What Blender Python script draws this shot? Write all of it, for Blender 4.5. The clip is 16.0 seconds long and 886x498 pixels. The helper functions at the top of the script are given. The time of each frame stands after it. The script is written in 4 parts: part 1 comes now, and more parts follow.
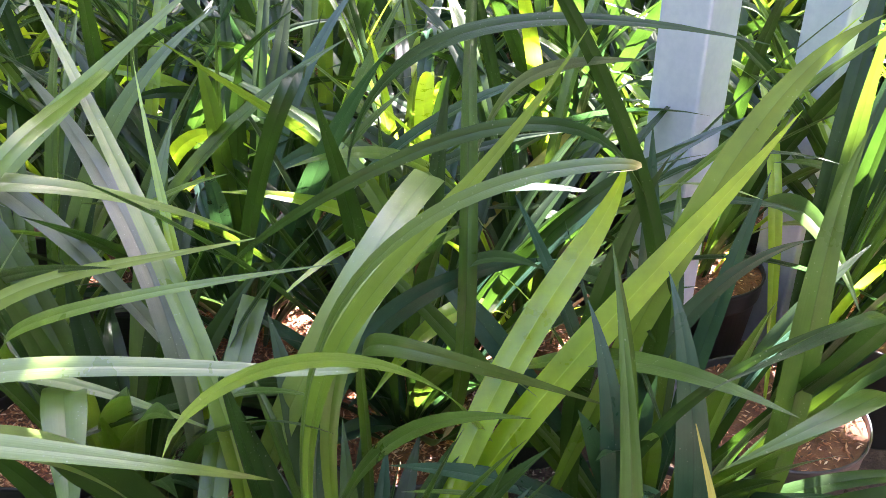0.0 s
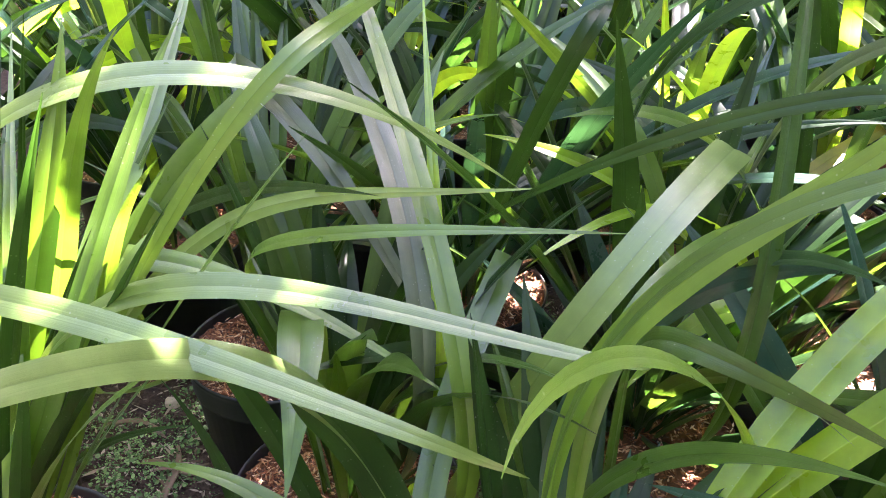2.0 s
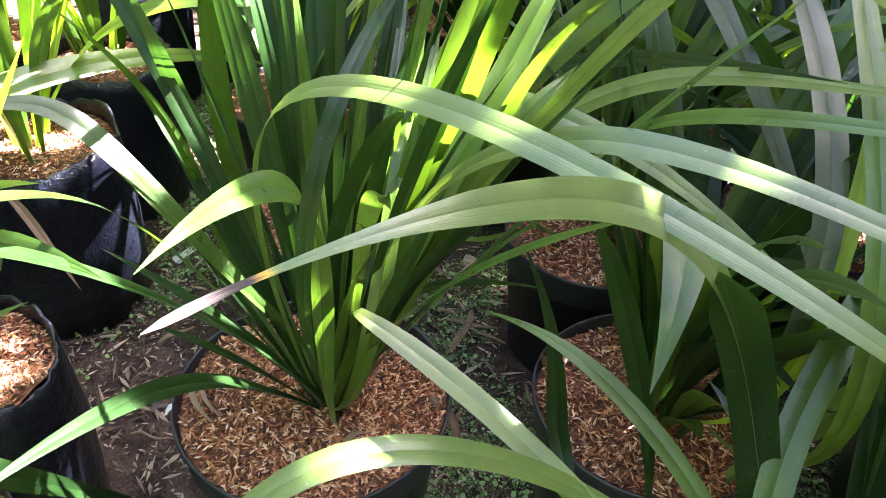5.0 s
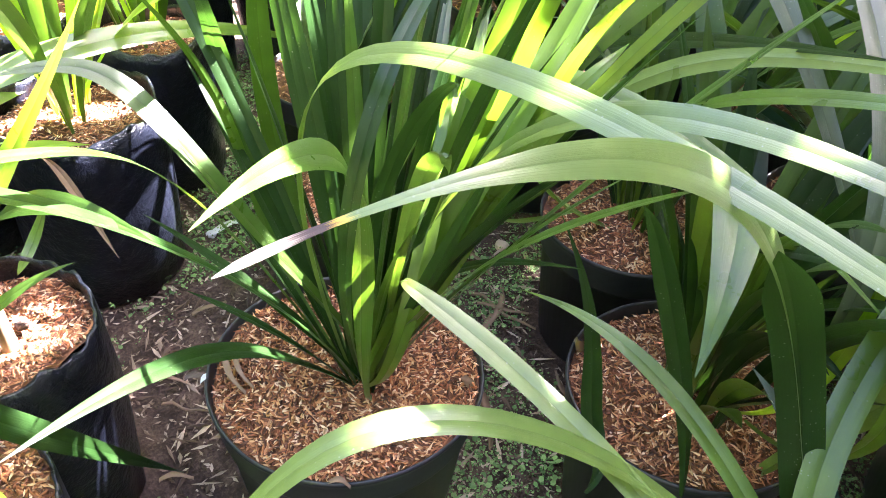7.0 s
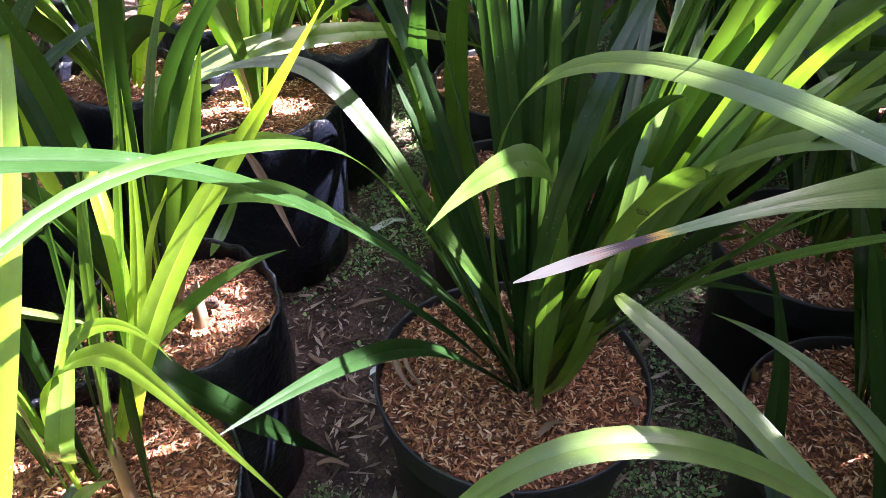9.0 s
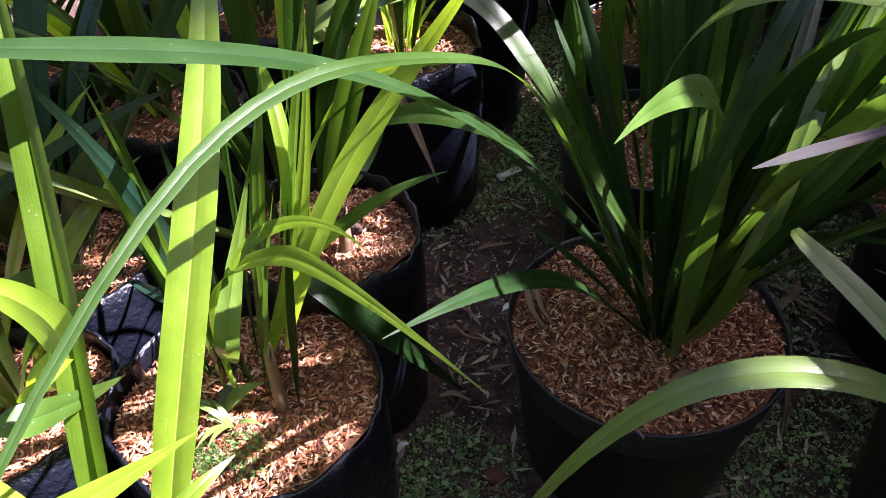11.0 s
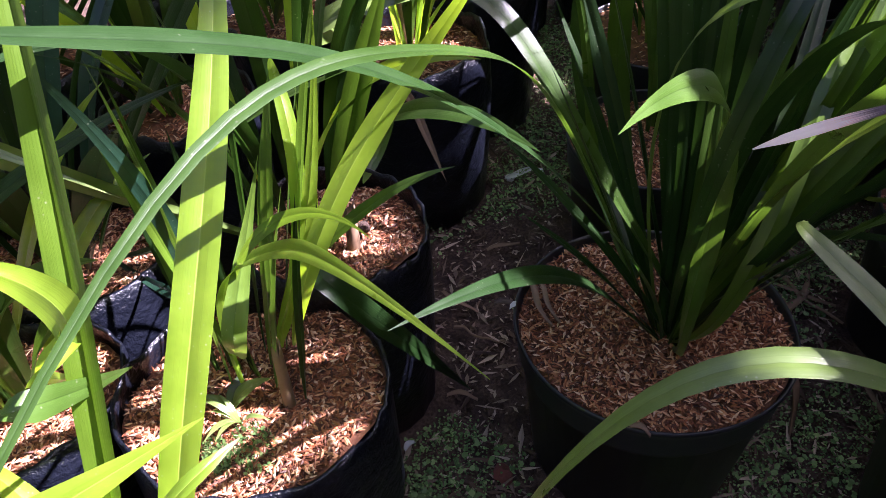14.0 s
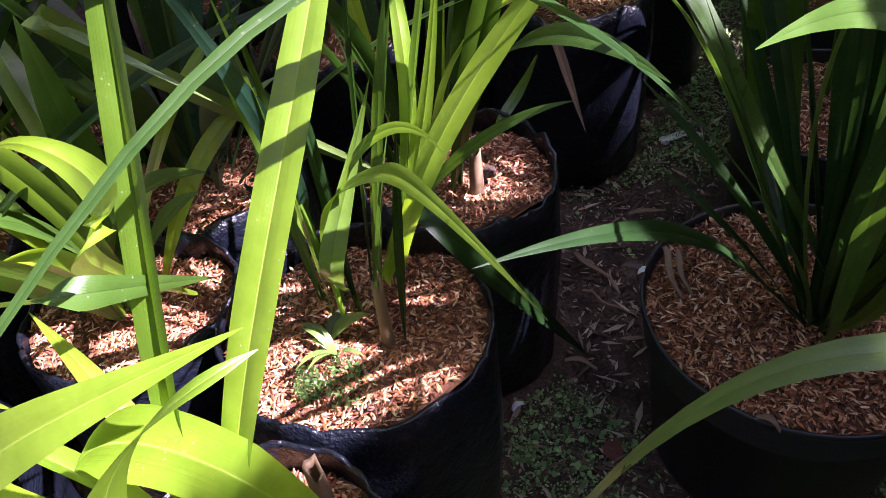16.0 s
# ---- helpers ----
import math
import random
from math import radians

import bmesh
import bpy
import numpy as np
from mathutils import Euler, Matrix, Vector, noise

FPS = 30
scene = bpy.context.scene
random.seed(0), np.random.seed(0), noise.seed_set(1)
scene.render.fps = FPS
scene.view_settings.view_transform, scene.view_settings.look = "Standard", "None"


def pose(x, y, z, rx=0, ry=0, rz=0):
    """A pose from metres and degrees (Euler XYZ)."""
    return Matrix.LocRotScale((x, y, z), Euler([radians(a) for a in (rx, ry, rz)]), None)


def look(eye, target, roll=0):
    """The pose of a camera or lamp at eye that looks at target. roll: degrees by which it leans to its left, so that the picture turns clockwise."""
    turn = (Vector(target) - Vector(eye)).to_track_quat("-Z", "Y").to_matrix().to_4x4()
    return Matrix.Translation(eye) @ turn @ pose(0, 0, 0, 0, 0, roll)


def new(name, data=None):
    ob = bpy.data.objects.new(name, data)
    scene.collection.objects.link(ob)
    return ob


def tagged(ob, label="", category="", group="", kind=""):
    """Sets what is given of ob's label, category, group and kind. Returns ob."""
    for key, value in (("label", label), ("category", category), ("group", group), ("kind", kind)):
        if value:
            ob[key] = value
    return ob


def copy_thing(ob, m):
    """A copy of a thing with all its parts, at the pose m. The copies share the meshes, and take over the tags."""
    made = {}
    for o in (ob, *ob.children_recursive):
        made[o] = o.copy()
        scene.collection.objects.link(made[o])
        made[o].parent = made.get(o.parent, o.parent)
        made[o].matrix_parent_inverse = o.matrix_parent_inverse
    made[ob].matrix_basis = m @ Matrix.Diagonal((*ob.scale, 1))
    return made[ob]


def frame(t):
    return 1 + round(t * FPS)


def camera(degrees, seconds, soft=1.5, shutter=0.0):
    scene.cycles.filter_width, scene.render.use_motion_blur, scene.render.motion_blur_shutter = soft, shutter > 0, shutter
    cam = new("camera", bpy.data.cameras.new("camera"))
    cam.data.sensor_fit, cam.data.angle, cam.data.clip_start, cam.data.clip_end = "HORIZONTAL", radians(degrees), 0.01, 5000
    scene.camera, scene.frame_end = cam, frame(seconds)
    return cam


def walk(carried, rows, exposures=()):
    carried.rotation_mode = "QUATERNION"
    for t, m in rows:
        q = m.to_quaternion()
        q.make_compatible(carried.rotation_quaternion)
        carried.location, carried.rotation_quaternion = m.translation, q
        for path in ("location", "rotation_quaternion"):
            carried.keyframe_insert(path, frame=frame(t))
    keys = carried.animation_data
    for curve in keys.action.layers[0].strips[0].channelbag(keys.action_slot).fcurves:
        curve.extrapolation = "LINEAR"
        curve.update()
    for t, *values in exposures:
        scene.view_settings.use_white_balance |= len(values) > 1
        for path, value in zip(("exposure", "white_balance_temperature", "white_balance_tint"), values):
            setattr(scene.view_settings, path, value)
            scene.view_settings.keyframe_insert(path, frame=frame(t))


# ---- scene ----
cam = camera(58.77, 16.0, soft=0.3)
PATH = [
    (0, (-0.0621, 0.0651, 0.7068), (-0.0625, 0.9494, 0.2399), -0.36),
    (0.5, (-0.0687, 0.0897, 0.7015), (-0.1328, 0.9642, 0.2208), -0.39),
    (1, (-0.0892, 0.1133, 0.6796), (-0.2073, 0.9796, 0.1942), 1.11),
    (1.5, (-0.1016, 0.1271, 0.6643), (-0.3007, 0.9782, 0.1785), 1.47),
    (2, (-0.1207, 0.1235, 0.6663), (-0.3613, 0.9536, 0.1633), 1.89),
    (2.5, (-0.1393, 0.1211, 0.6647), (-0.4498, 0.9157, 0.1431), 0.66),
    (3, (-0.1540, 0.1251, 0.6632), (-0.5106, 0.8894, 0.1259), 1.01),
    (3.5, (-0.1742, 0.1215, 0.6559), (-0.5838, 0.8422, 0.0965), 1.17),
    (4, (-0.1854, 0.1194, 0.6443), (-0.6288, 0.7877, 0.0470), 1.25),
    (4.5, (-0.1962, 0.1129, 0.6370), (-0.6636, 0.7472, 0.0212), 2.01),
    (5, (-0.2031, 0.1065, 0.6312), (-0.6771, 0.7313, 0.0107), 3.18),
    (7.5, (-0.2156, 0.0951, 0.6218), (-0.7159, 0.6869, -0.0101), 3.91),
    (8, (-0.2278, 0.0892, 0.6228), (-0.7613, 0.6584, -0.0028), 3.02),
    (8.5, (-0.2348, 0.0795, 0.6207), (-0.8083, 0.6038, -0.0088), 1.82),
    (9, (-0.2383, 0.0730, 0.6192), (-0.8425, 0.5601, -0.0114), 0.73),
    (9.5, (-0.2416, 0.0656, 0.6197), (-0.8678, 0.5116, -0.0198), -0.64),
    (10, (-0.2437, 0.0561, 0.6157), (-0.8817, 0.4592, -0.0405), -1.57),
    (12.5, (-0.2344, 0.0296, 0.6072), (-0.8927, 0.3764, -0.0610), -1.56),
    (13, (-0.2351, 0.0316, 0.6067), (-0.8950, 0.3806, -0.0587), -1.77),
    (13.5, (-0.2349, 0.0333, 0.6059), (-0.8969, 0.3815, -0.0579), -1.90),
    (14, (-0.2355, 0.0389, 0.6061), (-0.8964, 0.3922, -0.0560), -2.15),
    (14.5, (-0.2350, 0.0442, 0.6049), (-0.8991, 0.3886, -0.0587), -2.91),
    (15, (-0.2351, 0.0524, 0.6006), (-0.9099, 0.3735, -0.0638), -3.66),
    (15.5, (-0.2373, 0.0609, 0.5857), (-0.9414, 0.2917, -0.0858), -5.56),
    (16, (-0.2402, 0.0688, 0.5711), (-0.9543, 0.2271, -0.1108), -6.94),
]
EXPOSURES = [(0.0, 5.28, 6300, 36), (1.5, 5.44, 6300, 36), (3.0, 5.02, 6100, 31), (4.0, 4.7, 6200, 27), (5.0, 4.85, 6100, 27), (7.5, 5.45, 6150, 28), (8.0, 5.15, 6150, 29), (8.5, 4.44, 5900, 34), (9.0, 3.9, 5800, 34), (10.0, 3.18, 5950, 35), (12.5, 2.65, 5750, 44), (14.0, 2.75, 5750, 45), (15.0, 2.85, 5750, 46), (16.0, 2.6, 5750, 46)]
walk(cam, [(t, look(eye, target, roll)) for t, eye, target, roll in PATH], exposures=EXPOSURES)

# ---- daylight: sky and one sun, broken up by an added, unseen tree ----
SUN_DIR = Vector((0.33, 0.58, 0.74)).normalized()      # towards the sun
world = bpy.data.worlds.new("world")
scene.world = world
world.use_nodes = True
wn = world.node_tree
sky = wn.nodes.new("ShaderNodeTexSky")
sky.sky_type = "NISHITA"
sky.sun_disc = False
sky.dust_density = 4.0
sky.sun_elevation = math.asin(SUN_DIR.z)
sky.sun_rotation = math.atan2(SUN_DIR.x, SUN_DIR.y)
wn.nodes["Background"].inputs["Strength"].default_value = 0.045
wn.links.new(sky.outputs["Color"], wn.nodes["Background"].inputs["Color"])
sun_data = bpy.data.lights.new("sun", "SUN")
sun_data.energy = 5.0
sun_data.angle = radians(0.5)
sun_data.color = (1.0, 0.95, 0.86)
sun = new("sun", sun_data)
sun.matrix_world = look(SUN_DIR * 8, (0, 0, 0))


# ---- materials ----
def material(name):
    m = bpy.data.materials.new(name)
    m.use_nodes = True
    n = m.node_tree.nodes
    n.clear()
    return m, n, m.node_tree.links


def node(n, kind, **values):
    made = n.new(kind)
    for key, value in values.items():
        made.inputs[key.replace("_", " ")].default_value = value
    return made


def ramp(n, stops, interpolation="LINEAR"):
    r = n.new("ShaderNodeValToRGB")
    r.color_ramp.interpolation = interpolation
    e = r.color_ramp.elements
    while len(e) < len(stops):
        e.new(0.5)
    for k, (at, c) in enumerate(stops):
        e[k].position, e[k].color = at, (*c, 1) if len(c) == 3 else c
    return r


def mix(n, l, kind, fac, a, b):
    m = n.new("ShaderNodeMix")
    m.data_type, m.blend_type = "RGBA", kind
    for socket, value in ((m.inputs[0], fac), (m.inputs[6], a), (m.inputs[7], b)):
        if hasattr(value, "node"):
            l.new(value, socket)
        else:
            socket.default_value = value
    return m.outputs[2]


def leaf_material(name, dark, light, through_colour, veins=1.0, rib=None, tip=None, stages=None, gloss=0.36, waxy=0.0, ior=1.5):
    """Strap leaf: long parallel veins, midrib line, blotches, scars, gloss, and light passing through."""
    m, n, l = material(name)
    uv = n.new("ShaderNodeUVMap")
    uv.uv_map = "UVMap"
    sep = n.new("ShaderNodeSeparateXYZ")
    l.new(uv.outputs[0], sep.inputs[0])
    info = n.new("ShaderNodeObjectInfo")
    # lengthwise veins: noise drawn out along the blade
    stretch = n.new("ShaderNodeCombineXYZ")
    sx = n.new("ShaderNodeMath"); sx.operation = "MULTIPLY"; sx.inputs[1].default_value = 17.0
    sy = n.new("ShaderNodeMath"); sy.operation = "MULTIPLY"; sy.inputs[1].default_value = 1.3
    sz = n.new("ShaderNodeMath"); sz.operation = "MULTIPLY"; sz.inputs[1].default_value = 57.0
    l.new(sep.outputs[0], sx.inputs[0]); l.new(sep.outputs[1], sy.inputs[0]); l.new(info.outputs["Random"], sz.inputs[0])
    for k, s in enumerate((sx, sy, sz)):
        l.new(s.outputs[0], stretch.inputs[k])
    vein = node(n, "ShaderNodeTexNoise", Scale=1.0, Detail=4.0, Roughness=0.72)
    l.new(stretch.outputs[0], vein.inputs["Vector"])
    # fine parallel ribs along the blade
    rib_at = n.new("ShaderNodeMath"); rib_at.operation = "MULTIPLY_ADD"; rib_at.inputs[1].default_value = 70.0
    wander = n.new("ShaderNodeMath"); wander.operation = "MULTIPLY"; wander.inputs[1].default_value = 14.0
    l.new(vein.outputs["Fac"], wander.inputs[0]); l.new(sep.outputs[0], rib_at.inputs[0]); l.new(wander.outputs[0], rib_at.inputs[2])
    ribs = n.new("ShaderNodeMath"); ribs.operation = "SINE"
    l.new(rib_at.outputs[0], ribs.inputs[0])
    relief = n.new("ShaderNodeMath"); relief.operation = "MULTIPLY_ADD"; relief.inputs[1].default_value = 0.045
    l.new(ribs.outputs[0], relief.inputs[0]); l.new(vein.outputs["Fac"], relief.inputs[2])
    geo = n.new("ShaderNodeTexCoord")
    blot = node(n, "ShaderNodeTexNoise", Scale=28.0, Detail=4.0, Roughness=0.6)
    l.new(geo.outputs["Object"], blot.inputs["Vector"])
    speck = node(n, "ShaderNodeTexVoronoi", Scale=300.0)
    l.new(geo.outputs["Object"], speck.inputs["Vector"])
    # base colour
    c_obj = ramp(n, [(0.0, dark), (1.0, light)])
    addn = n.new("ShaderNodeMath"); addn.operation = "MULTIPLY_ADD"
    l.new(relief.outputs[0], addn.inputs[0]); addn.inputs[1].default_value = 0.5 * veins
    half = n.new("ShaderNodeMath"); half.operation = "MULTIPLY_ADD"
    l.new(info.outputs["Random"], half.inputs[0]); half.inputs[1].default_value = 0.7; half.inputs[2].default_value = -0.10 * veins
    l.new(half.outputs[0], addn.inputs[2])
    l.new(addn.outputs[0], c_obj.inputs[0])
    blotr = ramp(n, [(0.35, (0.75, 0.78, 0.7)), (0.7, (1.15, 1.12, 1.05))])
    l.new(blot.outputs["Fac"], blotr.inputs[0])
    col = mix(n, l, "MULTIPLY", 1.0, c_obj.outputs[0], blotr.outputs[0])
    # midrib: the fold's shade painted as a dark line, pale where rib is given
    mid = n.new("ShaderNodeMath"); mid.operation = "SUBTRACT"; mid.inputs[1].default_value = 0.5
    l.new(sep.outputs[0], mid.inputs[0])
    mabs = n.new("ShaderNodeMath"); mabs.operation = "ABSOLUTE"
    l.new(mid.outputs[0], mabs.inputs[0])
    midr = ramp(n, [(0.008, (1, 1, 1)), (0.028, (0, 0, 0))])
    l.new(mabs.outputs[0], midr.inputs[0])
    midf = n.new("ShaderNodeMath"); midf.operation = "MULTIPLY"; midf.inputs[1].default_value = 0.5
    l.new(midr.outputs[0], midf.inputs[0])
    col = mix(n, l, "MIX", midf.outputs[0], col, (*(rib or [0.6 * v for v in dark]), 1))
    # small pale scars and dust
    spr = ramp(n, [(0.07, (1, 1, 1)), (0.17, (0, 0, 0))])
    l.new(speck.outputs["Distance"], spr.inputs[0])
    gate = ramp(n, [(0.50, (0, 0, 0)), (0.62, (1, 1, 1))])
    l.new(blot.outputs["Fac"], gate.inputs[0])
    sf = n.new("ShaderNodeMath"); sf.operation = "MULTIPLY"
    l.new(spr.outputs[0], sf.inputs[0]); l.new(gate.outputs[0], sf.inputs[1])
    sf2 = n.new("ShaderNodeMath"); sf2.operation = "MULTIPLY"; sf2.inputs[1].default_value = 0.42
    l.new(sf.outputs[0], sf2.inputs[0])
    col = mix(n, l, "MIX", sf2.outputs[0], col, (0.34, 0.36, 0.27, 1))
    thru = mix(n, l, "MULTIPLY", 1.0, (*through_colour, 1), blotr.outputs[0])
    if tip:
        # a withered end: yellow, then brown, then a pale papery point
        wob = n.new("ShaderNodeMath"); wob.operation = "MULTIPLY_ADD"; wob.inputs[1].default_value = 0.03
        l.new(vein.outputs["Fac"], wob.inputs[0]); l.new(sep.outputs[1], wob.inputs[2])
        wobs = n.new("ShaderNodeMath"); wobs.operation = "SUBTRACT"; wobs.inputs[1].default_value = 0.015
        l.new(wob.outputs[0], wobs.inputs[0])
        gone = ramp(n, [(tip + stages[0][0], (0, 0, 0)), (tip - 0.005, (1, 1, 1))])
        l.new(wobs.outputs[0], gone.inputs[0])
        shade = ramp(n, [(min(tip + at, 0.995), c) for at, c in stages])
        l.new(wobs.outputs[0], shade.inputs[0])
        col = mix(n, l, "MIX", gone.outputs[0], col, shade.outputs[0])
        thru = mix(n, l, "MIX", gone.outputs[0], thru, shade.outputs[0])
    b = node(n, "ShaderNodeBsdfPrincipled", Roughness=gloss)
    b.inputs["IOR"].default_value = ior
    b.inputs["Coat Weight"].default_value = waxy
    b.inputs["Coat Roughness"].default_value = 0.24
    l.new(col, b.inputs["Base Color"])
    rr = ramp(n, [(0.3, (gloss - 0.06,) * 3), (0.75, (gloss + 0.16,) * 3)])
    l.new(blot.outputs["Fac"], rr.inputs[0]); l.new(rr.outputs[0], b.inputs["Roughness"])
    bump = node(n, "ShaderNodeBump", Strength=0.20, Distance=0.0014)
    l.new(relief.outputs[0], bump.inputs["Height"])
    l.new(bump.outputs[0], b.inputs["Normal"])
    tr = n.new("ShaderNodeBsdfTranslucent")
    l.new(thru, tr.inputs["Color"])
    add = n.new("ShaderNodeAddShader")
    l.new(b.outputs[0], add.inputs[0]); l.new(tr.outputs[0], add.inputs[1])
    out = n.new("ShaderNodeOutputMaterial")
    l.new(add.outputs[0], out.inputs["Surface"])
    return m


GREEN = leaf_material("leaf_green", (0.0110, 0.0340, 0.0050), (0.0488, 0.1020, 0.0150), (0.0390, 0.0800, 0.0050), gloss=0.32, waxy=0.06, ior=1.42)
# deep green leaves; shade inside the tufts is put into this dark colour too
DEEP = leaf_material("leaf_deep_shaded_green", (0.0049, 0.0170, 0.0042), (0.0159, 0.0440, 0.0100), (0.0140, 0.0390, 0.0037), gloss=0.36, waxy=0.0, ior=1.32)
BLUE = leaf_material("leaf_blue_green", (0.0061, 0.0260, 0.0175), (0.0220, 0.0640, 0.0400), (0.0122, 0.0380, 0.0100), gloss=0.30, waxy=0.05, ior=1.40)
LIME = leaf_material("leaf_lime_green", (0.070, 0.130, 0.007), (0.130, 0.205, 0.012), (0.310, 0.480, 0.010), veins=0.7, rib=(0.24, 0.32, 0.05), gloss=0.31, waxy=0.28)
FRESH = leaf_material("leaf_fresh_green", (0.0317, 0.0740, 0.0075), (0.0805, 0.1420, 0.0187), (0.0732, 0.1300, 0.0063), gloss=0.31, waxy=0.10, ior=1.45)
# brighter copy of the green, with sun on the leaves put into its colour
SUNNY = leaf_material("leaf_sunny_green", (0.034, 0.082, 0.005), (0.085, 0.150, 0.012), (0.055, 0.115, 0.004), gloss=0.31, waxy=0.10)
# pale green; sky sheen on the arching leaves is put into this colour
PALE_SHEEN = leaf_material("leaf_pale_sheen", (0.0700, 0.1200, 0.0245), (0.1420, 0.2080, 0.0550), (0.0610, 0.1000, 0.0090), gloss=0.31, waxy=0.30)
GREY = leaf_material("leaf_grey_green", (0.030, 0.048, 0.024), (0.066, 0.092, 0.050), (0.04, 0.052, 0.016), veins=1.3, gloss=0.35, waxy=0.12)
# withered end; its last pale stages also carry the sun on the tip
WITHER = [(-0.010, (0.24, 0.28, 0.04)), (-0.003, (0.55, 0.32, 0.03)), (0.003, (0.040, 0.022, 0.018)), (0.018, (0.07, 0.040, 0.036)), (0.030, (0.60, 0.45, 0.41)), (0.045, (0.84, 0.73, 0.67))]
FADE = [(-0.1, (0.06, 0.10, 0.02)), (0.0, (0.17, 0.18, 0.06)), (0.07, (0.42, 0.38, 0.20)), (0.12, (0.55, 0.50, 0.32))]
# real withered tip; the lightened body has sky sheen put into its colour
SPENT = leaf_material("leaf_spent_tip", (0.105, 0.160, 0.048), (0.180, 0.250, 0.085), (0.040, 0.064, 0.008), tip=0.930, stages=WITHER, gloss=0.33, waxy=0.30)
FADED = leaf_material("leaf_faded_end", (0.018, 0.050, 0.009), (0.050, 0.100, 0.018), (0.040, 0.080, 0.005), tip=0.86, stages=FADE)
YELLOWED = leaf_material("leaf_yellowed", (0.13, 0.135, 0.025), (0.23, 0.20, 0.05), (0.18, 0.16, 0.015), gloss=0.45)


def plain(name, stops, scale, rough, bump=0.0, distance=0.002, metal=0.0, detail=6.0, island=False, spread=0.25):
    """Two scales of noise through a ramp, with relief."""
    m, n, l = material(name)
    co = n.new("ShaderNodeTexCoord")
    big = node(n, "ShaderNodeTexNoise", Scale=scale, Detail=detail, Roughness=0.62)
    fine = node(n, "ShaderNodeTexNoise", Scale=scale * 9, Detail=4.0, Roughness=0.7)
    l.new(co.outputs["Object"], big.inputs["Vector"]); l.new(co.outputs["Object"], fine.inputs["Vector"])
    fac = n.new("ShaderNodeMath"); fac.operation = "MULTIPLY_ADD"; fac.inputs[1].default_value = 0.45
    base = n.new("ShaderNodeMath"); base.operation = "MULTIPLY"; base.inputs[1].default_value = 0.6
    l.new(big.outputs["Fac"], base.inputs[0]); l.new(fine.outputs["Fac"], fac.inputs[0]); l.new(base.outputs[0], fac.inputs[2])
    source = fac.outputs[0]
    if island:
        g = n.new("ShaderNodeNewGeometry")
        isl = n.new("ShaderNodeMath"); isl.operation = "MULTIPLY_ADD"; isl.inputs[1].default_value = spread
        l.new(g.outputs["Random Per Island"], isl.inputs[0])
        low = n.new("ShaderNodeMath"); low.operation = "MULTIPLY"; low.inputs[1].default_value = 1 - spread
        l.new(source, low.inputs[0]); l.new(low.outputs[0], isl.inputs[2])
        source = isl.outputs[0]
    r = ramp(n, stops)
    l.new(source, r.inputs[0])
    b = node(n, "ShaderNodeBsdfPrincipled", Roughness=rough, Metallic=metal)
    l.new(r.outputs[0], b.inputs["Base Color"])
    if bump:
        bp = node(n, "ShaderNodeBump", Strength=bump, Distance=distance)
        l.new(fac.outputs[0], bp.inputs["Height"]); l.new(bp.outputs[0], b.inputs["Normal"])
    out = n.new("ShaderNodeOutputMaterial")
    l.new(b.outputs[0], out.inputs["Surface"])
    return m


SOIL = plain("soil", [(0.32, (0.026, 0.013, 0.009)), (0.5, (0.074, 0.042, 0.030)), (0.68, (0.21, 0.135, 0.095))], 34, 0.92, 1.0, 0.012)
HULL = plain("rice_hull", [(0.08, (0.048, 0.016, 0.006)), (0.34, (0.165, 0.053, 0.020)), (0.60, (0.37, 0.125, 0.045)), (0.80, (0.61, 0.32, 0.145)), (0.95, (0.84, 0.64, 0.44))], 60, 0.6, 0.3, 0.0006, island=True, spread=0.85)
MULCH = plain("mulch_bed", [(0.3, (0.05, 0.018, 0.008)), (0.5, (0.14, 0.052, 0.020)), (0.75, (0.28, 0.13, 0.05))], 90, 0.8, 0.8, 0.002)
FILM = plain("black_film", [(0.3, (0.0028, 0.0036, 0.0062)), (0.7, (0.007, 0.009, 0.016))], 6, 0.30, 0.75, 0.016, detail=4.0)
POT = plain("black_pot_plastic", [(0.3, (0.011, 0.012, 0.015)), (0.7, (0.026, 0.028, 0.034))], 18, 0.40, 0.12, 0.001)
DRY = plain("dry_leaf", [(0.25, (0.10, 0.055, 0.03)), (0.6, (0.26, 0.17, 0.10)), (0.8, (0.42, 0.31, 0.21))], 30, 0.7, 0.4, 0.001, island=True, spread=0.5)
CHIP = plain("soil_crumb", [(0.1, (0.040, 0.024, 0.016)), (0.5, (0.16, 0.10, 0.066)), (0.92, (0.66, 0.52, 0.38))], 50, 0.9, 0.5, 0.001, island=True, spread=0.7)
WEED = plain("weed_leaf", [(0.1, (0.050, 0.115, 0.026)), (0.55, (0.155, 0.275, 0.075)), (0.95, (0.34, 0.48, 0.17))], 60, 0.55, 0.2, 0.001, island=True, spread=0.7)
WALL_GREEN = plain("added_wall_green", [(0.3, (0.012, 0.020, 0.012)), (0.7, (0.030, 0.045, 0.028))], 3, 0.9, 0.3, 0.01)
STONE = plain("red_stone", [(0.3, (0.10, 0.025, 0.018)), (0.7, (0.22, 0.07, 0.05))], 40, 0.8, 0.5, 0.003)
STEEL = plain("galvanised_steel", [(0.3, (0.36, 0.43, 0.60)), (0.7, (0.52, 0.58, 0.72))], 12, 0.42, 0.15, 0.0008, metal=0.35)
WHITE = plain("white_piece", [(0.3, (0.62, 0.62, 0.64)), (0.7, (0.80, 0.80, 0.80))], 40, 0.5, 0.2, 0.001)
